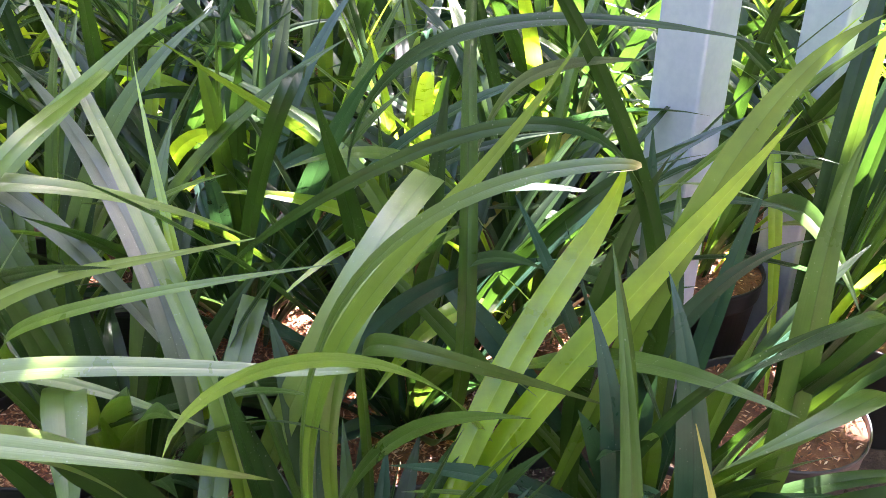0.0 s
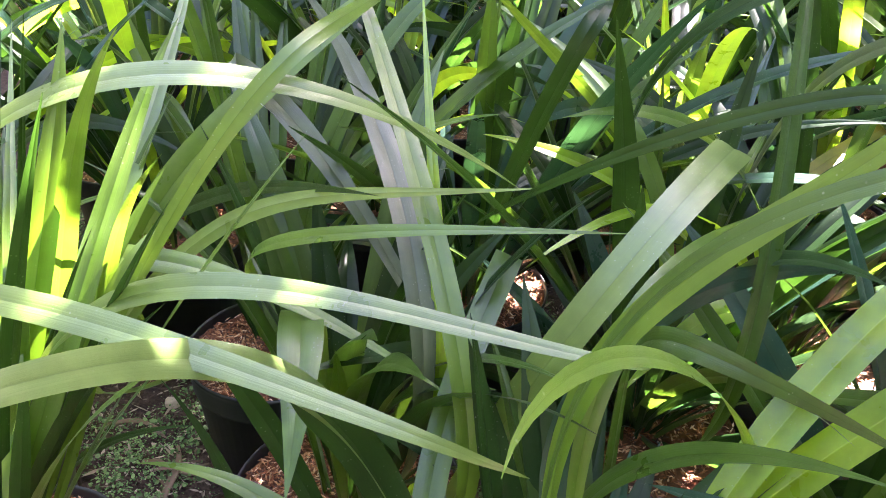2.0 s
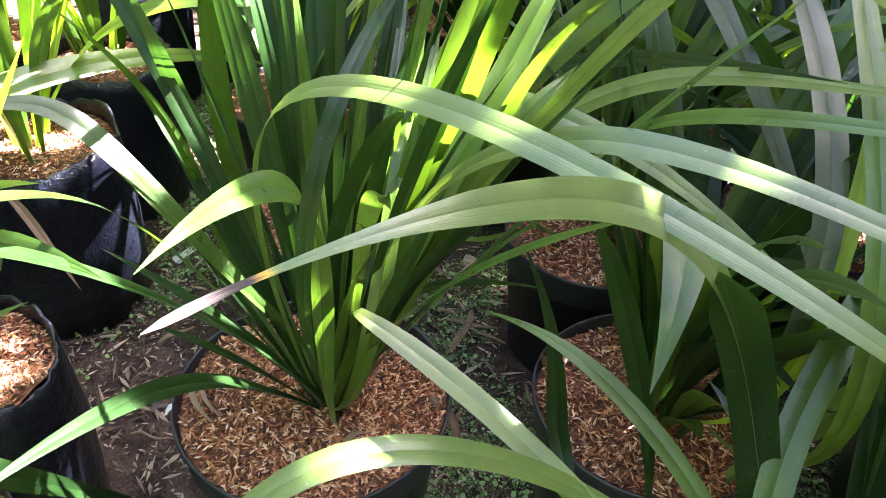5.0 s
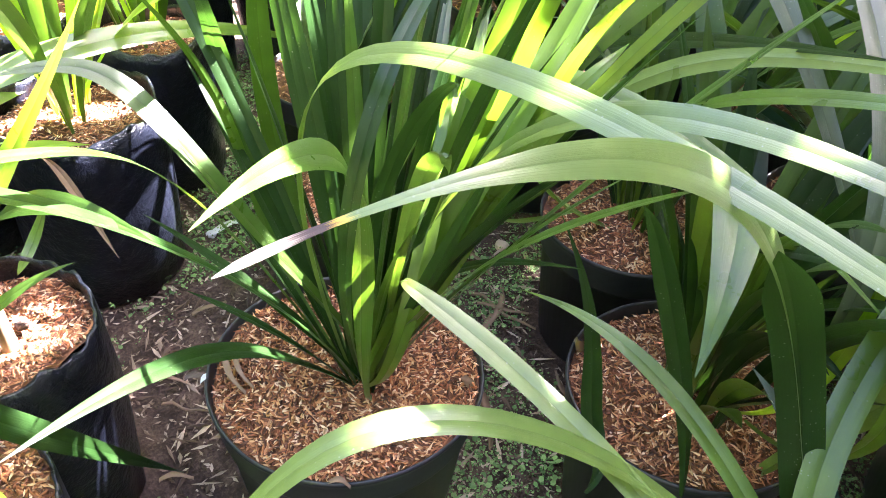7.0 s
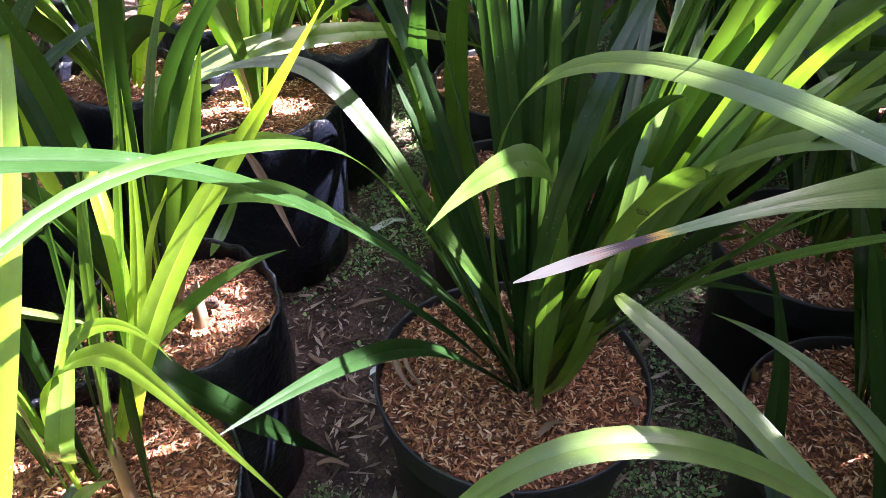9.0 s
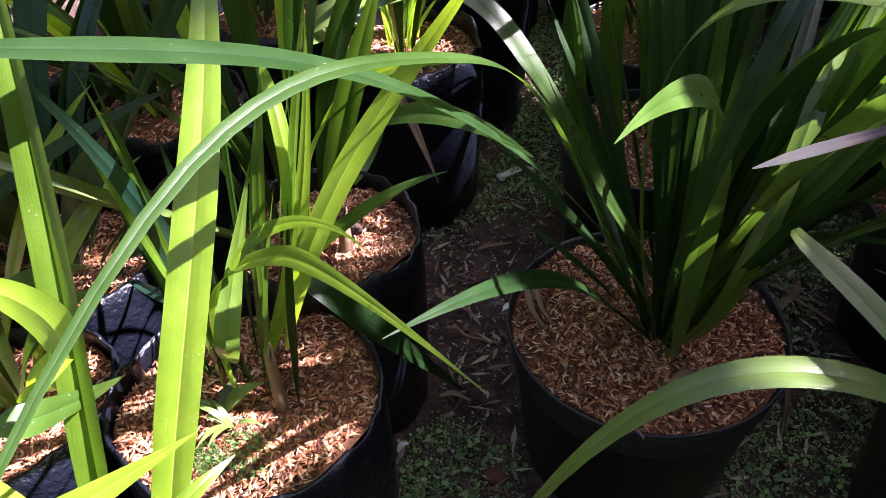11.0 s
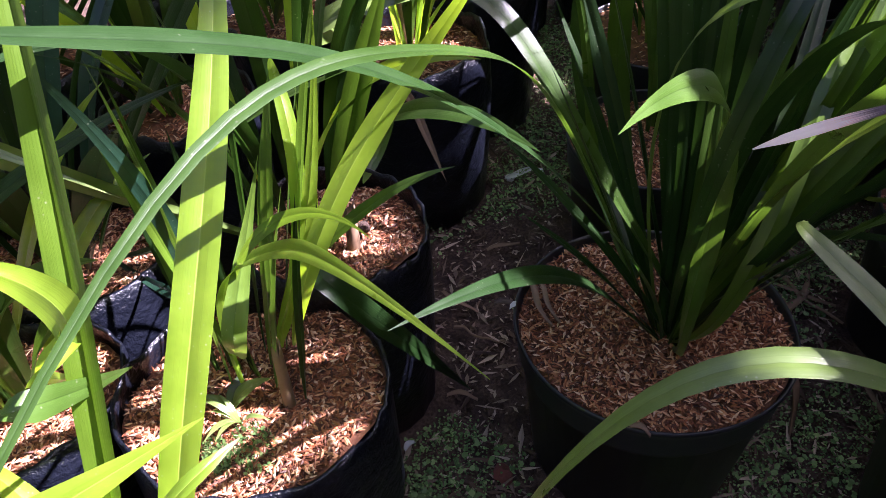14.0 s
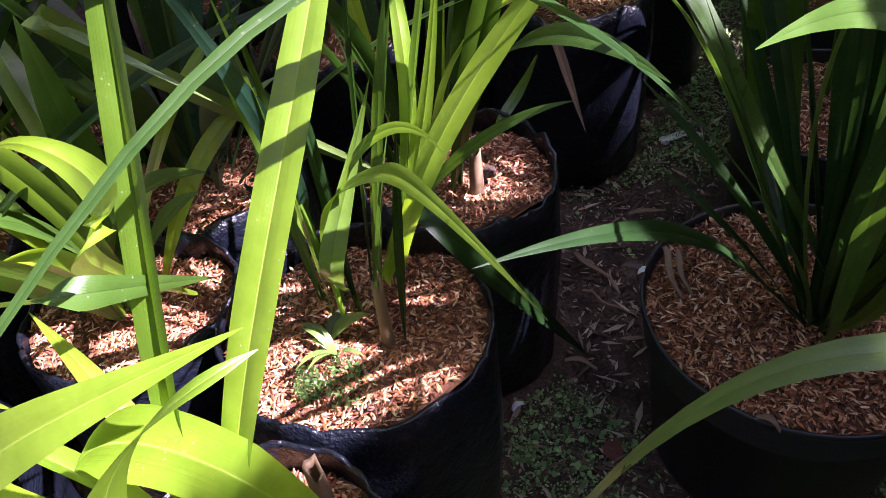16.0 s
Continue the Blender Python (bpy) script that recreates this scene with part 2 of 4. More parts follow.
BARK = plain("bark", [(0.3, (0.06, 0.04, 0.03)), (0.7, (0.16, 0.12, 0.09))], 9, 0.9, 0.8, 0.01)
CANOPY = leaf_material("canopy_leaf", (0.03, 0.07, 0.02), (0.05, 0.11, 0.03), (0.05, 0.09, 0.01))


# ---- building helpers ----
def mesh_of(name, verts, faces, mat, smooth=True, uvs=None):
    me = bpy.data.meshes.new(name)
    me.from_pydata(verts, [], faces)
    me.materials.append(mat)
    if uvs is not None:
        layer = me.uv_layers.new(name="UVMap")
        idx = np.empty(len(me.loops), dtype=np.int32)
        me.loops.foreach_get("vertex_index", idx)
        layer.data.foreach_set("uv", np.asarray(uvs, dtype=np.float32)[idx].ravel())
    if smooth:
        me.polygons.foreach_set("use_smooth", [True] * len(me.polygons))
    me.update()
    return me


def part(name, me, parent, label="", kind=""):
    ob = new(name, me)
    ob.parent = parent
    return tagged(ob, label=label, kind=kind)


def empty(name, at, label, category, group=""):
    ob = new(name)
    ob.empty_display_size = 0.05
    ob.location = at
    return tagged(ob, label=label, category=category, group=group)


def bezier(p, s):
    p = list(p)
    while len(p) > 1:
        p = [a.lerp(b, s) for a, b in zip(p, p[1:])]
    return p[0]


def bezier_dir(p, s):
    return bezier([b - a for a, b in zip(p, p[1:])], s).normalized()


def blade(plant, points, width, mat=None, roll=0.0, twist=0.0, keel=0.40, steps=32, point=0.58, neck=0.26, taper=1.5, side=None, wave=0.0, cut=0.0, tail=0.0, name="leaf", label=""):
    """One strap leaf from its base to its point along a Bezier curve (metres in the place). width: its full breadth;
    roll and twist: degrees about its length; keel: depth of the fold along the midrib."""
    p = [Vector(v) for v in points]
    base = Vector(plant.location)
    flat = Vector((p[-1].x - p[0].x, p[-1].y - p[0].y, 0))
    across0 = Vector(side) if side else Vector((0, 0, 1)).cross(flat)
    if across0.length < 1e-4:
        across0 = Vector((1, 0, 0))
    verts, faces, uvs = [], [], []
    cols = (-1.0, -0.66, -0.3, 0.0, 0.0, 0.3, 0.66, 1.0)
    for k in range(steps + 1):
        s = k / steps * (1 - cut)
        c, d = bezier(p, s), bezier_dir(p, s)
        across = (across0 - d * across0.dot(d)).normalized()
        turn = Matrix.Rotation(radians(roll + twist * s), 3, d)
        across = turn @ across
        up = across.cross(d)
        w = neck + (1 - neck) * min(1, s / 0.38) ** 0.8
        if s > point:
            w *= max(0.0, 1 - ((s - point) / (1 - point)) ** taper)
        if tail and s > 0.80:
            q = (s - 0.80) / 0.135
            end = tail * (0.6 + 0.4 * min(1.0, (s - 0.935) / 0.03)) * math.sqrt(max(0.0, 1 - max(0.0, (s - 0.965) / 0.035) ** 2))
            w = w * (1 - q) + 0.6 * tail * q if q < 1 else end
        w = max(w, 0.015) * width / 2
        fold = keel * (1 - 0.4 * s) + (0.5 * (1 - s / 0.2) if s < 0.2 else 0)
        ripple = wave * math.sin(s * 19 + p[-1].x * 40)
        for q in cols:
            lift = abs(q) * fold * 1.12 - 0.24 * q * q + (ripple * q)
            verts.append(c - base + across * (q * w * math.cos(fold * 0.8)) - up * (lift * w))
            uvs.append((q / 2 + 0.5, s))
    m = len(cols)
    for k in range(steps):
        for q in (0, 1, 2, 4, 5, 6):
            i = k * m + q
            faces.append((i, i + 1, i + m + 1, i + m))
    return part(name, mesh_of(name, verts, faces, mat or GREEN, uvs=uvs), plant, label)


def cast(rng, plant, at, count, length, spread, width, mats, droop=(0.1, 0.7), azimuth=None, fan=180, tight=1.0):
    """A tuft of arching leaves about the point at."""
    for k in range(count):
        az = rng.uniform(0, 360) if azimuth is None else azimuth + rng.uniform(-fan, fan)
        az = radians(az)
        out = Vector((math.cos(az), math.sin(az), 0))
        lean = radians(rng.uniform(*spread))
        size = rng.uniform(*length)
        bow = rng.uniform(*droop)
        p0 = Vector(at) + out * rng.uniform(0.004, 0.03) * tight + Vector((rng.uniform(-.012, .012), rng.uniform(-.012, .012), 0)) * tight
        d0 = Vector((0, 0, math.cos(lean))) + out * math.sin(lean)
        p1 = p0 + d0 * size * 0.4
        d1 = (d0 + out * bow * 0.7 - Vector((0, 0, bow * 0.35))).normalized()
        p2 = p1 + d1 * size * 0.33
        d2 = (d1 + out * bow * 0.4 - Vector((0, 0, bow * 1.1))).normalized()
        p3 = p2 + d2 * size * 0.3
        blade(plant, (p0, p1, p2, p3), rng.uniform(*width), rng.choice(mats), roll=rng.uniform(-35, 35), twist=rng.uniform(-50, 50), keel=rng.uniform(0.3, 0.65), steps=18)


# ---- ground ----
def ground_height(x, y):
    v = Vector((x, y, 0))
    return 0.006 * noise.noise(v * 7) + 0.004 * noise.noise(v * 23)


def build_ground():
    verts, faces = [], []
    xs = [-60, -20, -8, -4] + [-3 + 0.035 * k for k in range(131)] + [2.5, 6, 20, 60]
    ys = [-60, -20, -6, -2] + [-1 + 0.035 * k for k in range(101)] + [3.5, 6, 20, 60]
    for y in ys:
        for x in xs:
            near = -3.1 < x < 1.7 and -1.1 < y < 2.7
            verts.append((x, y, ground_height(x, y) if near else 0.0))
    w = len(xs)
    for j in range(len(ys) - 1):
        for i in range(w - 1):
            a = j * w + i
            faces.append((a, a + 1, a + w + 1, a + w))
    ob = new("ground", mesh_of("ground", verts, faces, SOIL))
    return tagged(ob, "dark damp soil littered with husks and creeping weeds", "ground", kind="structure")


ground = build_ground()


# ---- pots and grow bags ----
def ring(cx, cy, z, r, n, wob=0.0, seed=0.0, squash=(1, 1)):
    pts = []
    for k in range(n):
        a = 2 * math.pi * k / n
        rr = r * (1 + wob * noise.noise(Vector((math.cos(a) * 1.7, math.sin(a) * 1.7, seed + z * 6))))
        pts.append(Vector((cx + rr * math.cos(a) * squash[0], cy + rr * math.sin(a) * squash[1], z)))
    return pts


def lathe(name, rings, mat, close=False):
    n = len(rings[0])
    verts = [v for r in rings for v in r]
    faces = []
    for j in range(len(rings) - 1):
        for i in range(n):
            k = (i + 1) % n
            faces.append((j * n + i, j * n + k, (j + 1) * n + k, (j + 1) * n + i))
    if close:
        faces.append(tuple(range(n))[::-1])
    return mesh_of(name, verts, faces, mat)


def hull_shape(rng, at, size, wide, up):
    """A boat-shaped husk, lying at any turn."""
    az, tilt = rng.uniform(0, 6.283), rng.gauss(0, 0.30)
    d = Vector((math.cos(az) * math.cos(tilt), math.sin(az) * math.cos(tilt), math.sin(tilt)))
    side = d.cross(up).normalized()
    top = side.cross(d)
    a, b = at - d * size / 2, at + d * size / 2
    m = at + top * wide * 0.42
    return [a, m + side * wide / 2 - top * wide * .4 - d * size * .1, m + d * size * .04, m - side * wide / 2 - top * wide * .4 - d * size * .1, b, at - top * wide * 0.3]


HULL_FACES = [(0, 1, 2), (0, 2, 3), (1, 4, 2), (2, 4, 3), (0, 5, 1), (1, 5, 4), (0, 3, 5), (3, 4, 5)]


def hulls(name, rng, count, radius, height, parent, heap=0.012):
    verts, faces = [], []
    for k in range(int(count * 2.2)):
        a, r = rng.uniform(0, 6.283), radius * math.sqrt(rng.random())
        x, y = r * math.cos(a), r * math.sin(a)
        z = height + heap * noise.noise(Vector((x * 14, y * 14, height * 9))) + rng.uniform(-0.0015, 0.003)
        n0 = len(verts)
        verts += hull_shape(rng, Vector((x, y, z)), rng.uniform(0.0060, 0.0092) * rng.choice((1, 1, 1, 1, 1.25)), rng.uniform(0.0016, 0.0025), Vector((0, 0, 1)))
        faces += [tuple(n0 + i for i in f) for f in HULL_FACES]
    return part(name, mesh_of(name, verts, faces, HULL, smooth=False), parent, "loose red-brown rice hulls", "stuff")


def substrate(parent, radius, height, rng, heap=0.012):
    verts, faces = [(0, 0, height + heap * noise.noise(Vector((0, 0, height * 9))) - 0.002)], []
    n, m = 28, 8
    for j in range(1, m + 1):
        for i in range(n):
            a, r = 2 * math.pi * i / n, radius * j / m
            x, y = r * math.cos(a), r * math.sin(a)
            verts.append((x, y, height + heap * noise.noise(Vector((x * 14, y * 14, height * 9))) - 0.002))
    for i in range(n):
        faces.append((0, 1 + i, 1 + (i + 1) % n))
    for j in range(m - 1):
        for i in range(n):
            k = (i + 1) % n
            faces.append((1 + j * n + i, 1 + (j + 1) * n + i, 1 + (j + 1) * n + k, 1 + j * n + k))
    part("mulch_bed", mesh_of("mulch_bed", verts, faces, MULCH), parent)


def pot(cx, cy, r, h, seed, count=2200, soil=0.006):
    """A round black plastic nursery pot with a rolled rim, filled with rice hulls."""
    rng = random.Random(seed)
    thing = empty("nursery_pot", (cx, cy, 0.0), "round black plastic nursery pot filled with rice hulls", "pot", "plant pots on the ground")
    t = 0.0025
    prof = [(r * 0.78, 0.001), (r * 0.80, 0.004), (r * 0.93, h * 0.8), (r * 0.95, h - 0.034), (r * 0.962, h - 0.030), (r * 0.975, h - 0.010), (r - 0.0012, h - 0.005), (r, h - 0.002), (r - 0.0006, h + 0.0002), (r - 0.0020, h + 0.0004), (r - 0.0030, h - 0.002), (r * 0.95, h - 0.03)]
    part("body", lathe("body", [ring(0, 0, z, q, 56, 0.012, seed) for q, z in prof], POT, close=True), thing)
    substrate(thing, r - 0.004, h - soil, rng, 0.009)
    hulls("hull_mulch", rng, count, r - 0.006, h - soil, thing, 0.009)
    return thing


def bag(cx, cy, r, h, soil, seed, count=2200, squash=(1, 1)):
    """A creased black film grow bag, its mouth standing above the fill and folded unevenly."""
    rng = random.Random(seed)
    thing = empty("grow_bag", (cx, cy, 0.0), "black plastic film grow bag, creased, filled with rice hulls", "grow bag", "plant pots on the ground")
    n = 72
    rings = []
    levels = [0.0, 0.02, 0.25, 0.5, 0.75, 0.92, 1.0]
    for lv in levels + [1.0, 0.97, 0.86]:
        inner = len(rings) >= len(levels)
        pts = []
        for k in range(n):
            a = 2 * math.pi * k / n
            q = Vector((math.cos(a), math.sin(a), 0))
            crease = noise.noise(Vector((q.x * 2.2, q.y * 2.2, seed * 3.1 + lv * 2.0))) * 0.055 + noise.noise(Vector((q.x * 7, q.y * 7, seed + lv * 4.5))) * 0.026
            rr = r * (0.96 + 0.06 * math.sin(lv * 2.6) + crease) * (0.93 if lv == 0.0 else 1.0)
            top = h * (1 + 0.05 * noise.noise(Vector((q.x * 1.8, q.y * 1.8, seed * 7.7))) + 0.03 * noise.noise(Vector((q.x * 6, q.y * 6, seed * 2.0))))
            if inner:
                rr -= 0.0025
            pts.append(Vector((rr * q.x * squash[0], rr * q.y * squash[1], lv * top + (0.001 if inner and lv == 1.0 else 0))))
        rings.append(pts)
    part("bag", lathe("bag", rings, FILM, close=True), thing)
    substrate(thing, r * 0.97, soil, rng, 0.02)
    hulls("hull_mulch", rng, count, r * 0.93, soil, thing, 0.02)
    return thing


MAIN_POT = pot(-0.527, 0.377, 0.108, 0.158, 1, 3800)
POT_BEHIND = pot(-0.720, 0.550, 0.092, 0.158, 2, 1600)
POT_BESIDE = pot(-0.470, 0.710, 0.092, 0.160, 3, 1600)
POT_FRONT = pot(-0.320, 0.550, 0.098, 0.158, 4, 2400)
POT_FAR = pot(-0.310, 0.890, 0.095, 0.158, 5, 1200)
POT_NEAR = pot(-0.125, 0.400, 0.100, 0.158, 6, 1200)
POT_MID = pot(-0.100, 0.720, 0.100, 0.158, 7, 1200)
POT_POST = pot(0.110, 0.560, 0.100, 0.158, 8, 1200)
BAG_LIT = bag(-0.594, 0.084, 0.091, 0.196, 0.186, 11, 3400)
BAG_SECOND = bag(-0.706, 0.192, 0.076, 0.208, 0.196, 12, 2200)
BAG_THIRD = bag(-0.950, 0.392, 0.084, 0.212, 0.196, 13, 1400)
BAG_FOURTH = bag(-1.080, 0.550, 0.082, 0.205, 0.19, 14, 1000)
BAG_NEAR = bag(-0.443, 0.000, 0.073, 0.200, 0.188, 15, 1800)
BAG_LEFT = bag(-0.800, 0.000, 0.082, 0.200, 0.186, 16, 1800)
BAG_SIDE = bag(-0.668, -0.060, 0.074, 0.196, 0.184, 17, 1600)

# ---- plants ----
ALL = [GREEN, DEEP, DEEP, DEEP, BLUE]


def plant_at(thing, z, seed, count, length=(0.30, 0.55), spread=(4, 34), mats=ALL, label="strap-leaved green nursery plant growing from rice hulls", width=(0.017, 0.027), droop=(0.1, 0.7), shift=(0, 0), azimuth=None, fan=180, tight=1.0):
    p = empty("strap_leaf_plant", (thing.location.x + shift[0], thing.location.y + shift[1], z), label, "plant", "nursery plants")
    cast(random.Random(seed), p, p.location, count, length, spread, width, mats, droop, azimuth, fan, tight)
    return p


# mostly deep green, so the shade within this tuft is partly painted
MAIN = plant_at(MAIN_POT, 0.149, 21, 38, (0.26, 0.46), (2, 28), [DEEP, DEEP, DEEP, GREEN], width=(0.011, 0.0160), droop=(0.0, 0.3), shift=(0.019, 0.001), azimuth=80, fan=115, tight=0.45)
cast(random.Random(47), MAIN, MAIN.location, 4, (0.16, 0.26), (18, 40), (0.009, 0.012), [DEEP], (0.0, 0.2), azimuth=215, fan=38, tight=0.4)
BEHIND = plant_at(POT_BEHIND, 0.149, 22, 12, (0.32, 0.5), (3, 26), azimuth=85, fan=85)
BESIDE = plant_at(POT_BESIDE, 0.151, 23, 26, (0.32, 0.52), (3, 28), [GREEN, FRESH, DEEP, GREEN], azimuth=75, fan=95)
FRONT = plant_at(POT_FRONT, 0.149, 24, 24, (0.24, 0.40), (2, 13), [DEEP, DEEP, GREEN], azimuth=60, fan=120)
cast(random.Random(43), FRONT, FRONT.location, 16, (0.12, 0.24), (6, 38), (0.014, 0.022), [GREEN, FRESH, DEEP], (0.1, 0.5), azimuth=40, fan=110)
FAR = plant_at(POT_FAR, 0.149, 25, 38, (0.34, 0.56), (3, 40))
# low dark leaves added to FAR, NEAR and MID darken the shaded gaps
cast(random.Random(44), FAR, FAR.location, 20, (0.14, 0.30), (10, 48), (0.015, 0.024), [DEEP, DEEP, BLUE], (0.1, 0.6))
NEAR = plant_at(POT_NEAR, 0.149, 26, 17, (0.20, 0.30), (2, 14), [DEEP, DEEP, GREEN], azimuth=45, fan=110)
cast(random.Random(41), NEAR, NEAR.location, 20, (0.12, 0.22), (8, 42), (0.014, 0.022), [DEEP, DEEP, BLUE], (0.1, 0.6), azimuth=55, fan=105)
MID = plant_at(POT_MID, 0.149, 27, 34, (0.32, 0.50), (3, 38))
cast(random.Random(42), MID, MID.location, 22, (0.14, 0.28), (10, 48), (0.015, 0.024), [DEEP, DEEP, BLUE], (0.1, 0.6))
BYPOST = plant_at(POT_POST, 0.149, 28, 26, (0.24, 0.40), (4, 38), [DEEP, BLUE, GREEN])
cast(random.Random(30), BYPOST, BYPOST.location, 20, (0.20, 0.32), (20, 60), (0.016, 0.024), [DEEP, BLUE, GREEN], (0.1, 0.6), azimuth=-75, fan=60)
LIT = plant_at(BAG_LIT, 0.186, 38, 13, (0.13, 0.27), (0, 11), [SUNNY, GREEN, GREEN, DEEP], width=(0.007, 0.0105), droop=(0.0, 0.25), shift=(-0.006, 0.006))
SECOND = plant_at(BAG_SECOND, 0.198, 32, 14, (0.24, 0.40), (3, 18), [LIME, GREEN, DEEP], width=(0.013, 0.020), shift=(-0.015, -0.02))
plant_at(BAG_THIRD, 0.198, 33, 16, (0.3, 0.45), (3, 30), [LIME, GREEN])
FOURTH = plant_at(BAG_FOURTH, 0.192, 34, 16, (0.3, 0.45), (3, 32), [LIME, GREEN])
SIDE = plant_at(BAG_SIDE, 0.186, 35, 15, (0.18, 0.32), (5, 34), [LIME, GREEN, FRESH])
LEFT = plant_at(BAG_LEFT, 0.188, 36, 20, (0.22, 0.40), (5, 42), [DEEP, GREEN, BLUE])
NEARBAG = plant_at(BAG_NEAR, 0.19, 37, 3, (0.14, 0.2), (5, 30), [LIME])

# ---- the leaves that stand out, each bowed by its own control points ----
blade(MAIN, [(-0.5144, 0.3747, 0.1521), (-0.5714, 0.3258, 0.4303), (-0.5153, 0.3440, 0.5175), (-0.3292, 0.3177, 0.4977), (-0.1635, 0.2928, 0.4933), (-0.1488, 0.3639, 0.4167)], 0.0135, PALE_SHEEN, roll=30, keel=0.34)
blade(MAIN, [(-0.5092, 0.3794, 0.1544), (-0.4320, 0.3824, 0.4924), (-0.3425, 0.3819, 0.5270), (-0.2091, 0.4003, 0.4311), (-0.0598, 0.4522, 0.4243), (-0.1201, 0.3927, 0.4652)], 0.0165, PALE_SHEEN, roll=30, keel=0.34, point=0.34, taper=1.1)
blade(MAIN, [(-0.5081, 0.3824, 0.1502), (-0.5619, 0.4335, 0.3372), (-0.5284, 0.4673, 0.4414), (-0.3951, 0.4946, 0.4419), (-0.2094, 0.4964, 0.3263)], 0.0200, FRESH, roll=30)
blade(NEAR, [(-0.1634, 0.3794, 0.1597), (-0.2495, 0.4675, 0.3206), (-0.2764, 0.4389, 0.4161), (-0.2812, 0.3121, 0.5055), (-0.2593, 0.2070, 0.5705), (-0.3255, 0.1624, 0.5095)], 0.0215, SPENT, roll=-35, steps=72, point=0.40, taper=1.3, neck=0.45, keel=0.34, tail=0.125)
blade(MAIN, [(-0.5036, 0.3763, 0.1489), (-0.4369, 0.3107, 0.2127), (-0.4607, 0.3171, 0.2953), (-0.4808, 0.3629, 0.3630), (-0.4782, 0.3682, 0.4025), (-0.4745, 0.3038, 0.4245), (-0.4119, 0.2053, 0.4503)], 0.0190, GREEN, roll=0, point=0.74, neck=0.3, side=(0.70, -0.05, -0.71))
blade(MAIN, [(-0.5099, 0.3733, 0.1470), (-0.5356, 0.3046, 0.2336), (-0.4897, 0.2519, 0.3235), (-0.4573, 0.1281, 0.3489)], 0.0161, DEEP, roll=-15)
# deep green here puts the shade on this long leaf into its colour
blade(MAIN, [(-0.5122, 0.3718, 0.1498), (-0.4542, 0.2959, 0.3322), (-0.5377, 0.1884, 0.4586), (-0.5165, 0.1343, 0.4560), (-0.4597, -0.0073, 0.5267)], 0.0155, DEEP, roll=-12, neck=0.2, point=0.85)
blade(MAIN, [(-0.5181, 0.3695, 0.1605), (-0.5870, 0.2409, 0.4994), (-0.4451, 0.2154, 0.4463), (-0.4568, 0.1101, 0.4409), (-0.5470, 0.1441, 0.5719), (-0.2811, -0.1120, 0.3692)], 0.0090, GREEN, roll=-15)
blade(MAIN, [(-0.5192, 0.3784, 0.1466), (-0.7896, 0.4950, 0.1611), (-0.7600, 0.4482, 0.3146), (-0.4907, 0.2674, 0.5218)], 0.0200, DEEP, roll=15)
blade(MAIN, [(-0.5179, 0.3769, 0.1492), (-0.6538, 0.4171, 0.2314), (-0.6859, 0.4219, 0.3763), (-0.5959, 0.3946, 0.5411)], 0.0200, GREEN, roll=0)
blade(MAIN, [(-0.5135, 0.3821, 0.1508), (-0.4263, 0.2614, 0.4097), (-0.4152, 0.2963, 0.5200), (-0.5786, 0.5880, 0.4417)], 0.0110, DEEP, roll=0)
blade(MAIN, [(-0.5031, 0.3883, 0.1522), (-0.4581, 0.3623, 0.3591), (-0.3684, 0.2789, 0.4748), (-0.3092, 0.2196, 0.5297), (-0.3505, 0.2701, 0.4734)], 0.0086, GREEN, roll=-30)
blade(MAIN, [(-0.5003, 0.3873, 0.1496), (-0.5443, 0.4515, 0.1926), (-0.4916, 0.4611, 0.2515), (-0.3777, 0.4444, 0.3075)], 0.0096, DEEP, roll=15)
blade(NEAR, [(-0.1089, 0.3166, 0.2006), (-0.2734, 0.3140, 0.3840), (-0.4123, 0.2907, 0.3810), (-0.3769, 0.2800, 0.4026)], 0.0123, PALE_SHEEN, roll=-15, keel=0.34)
blade(NEAR, [(-0.1389, 0.4031, 0.1530), (-0.2587, 0.3455, 0.3345), (-0.3392, 0.2440, 0.4485), (-0.3766, 0.1875, 0.4352), (-0.3768, 0.1012, 0.2067)], 0.0150, PALE_SHEEN, roll=0, keel=0.34)
blade(NEAR, [(-0.1276, 0.3832, 0.1510), (-0.2290, 0.4105, 0.2573), (-0.3127, 0.4271, 0.3151), (-0.4064, 0.4188, 0.2889)], 0.0137, FRESH, roll=-15)
blade(FRONT, [(-0.3227, 0.5493, 0.1504), (-0.3606, 0.5682, 0.3029), (-0.3466, 0.5355, 0.3968), (-0.2958, 0.4647, 0.4075), (-0.2785, 0.3821, 0.3371)], 0.0290, FRESH, roll=0, point=0.72)
blade(NEAR, [(-0.1250, 0.3834, 0.1609), (-0.2188, 0.3464, 0.2603), (-0.2325, 0.4350, 0.3047), (-0.2052, 0.5770, 0.3961)], 0.0200, FRESH, roll=0, point=1.5)
blade(FRONT, [(-0.2516, 0.5221, 0.1296), (-0.1824, 0.4795, 0.3564), (-0.1171, 0.5021, 0.4722), (-0.0729, 0.6506, 0.4646)], 0.0270, PALE_SHEEN, roll=15, point=1.5)
blade(NEAR, [(-0.1158, 0.3620, 0.2219), (-0.1958, 0.4590, 0.4601), (-0.0829, 0.4286, 0.4763), (-0.0025, 0.3902, 0.6365)], 0.0160, FRESH, roll=30)
blade(NEAR, [(-0.1322, 0.4042, 0.1950), (-0.1839, 0.4197, 0.5091), (-0.0908, 0.3571, 0.6151), (0.0517, 0.3061, 0.6101), (0.0037, 0.3582, 0.5863)], 0.0080, FADED, roll=45)
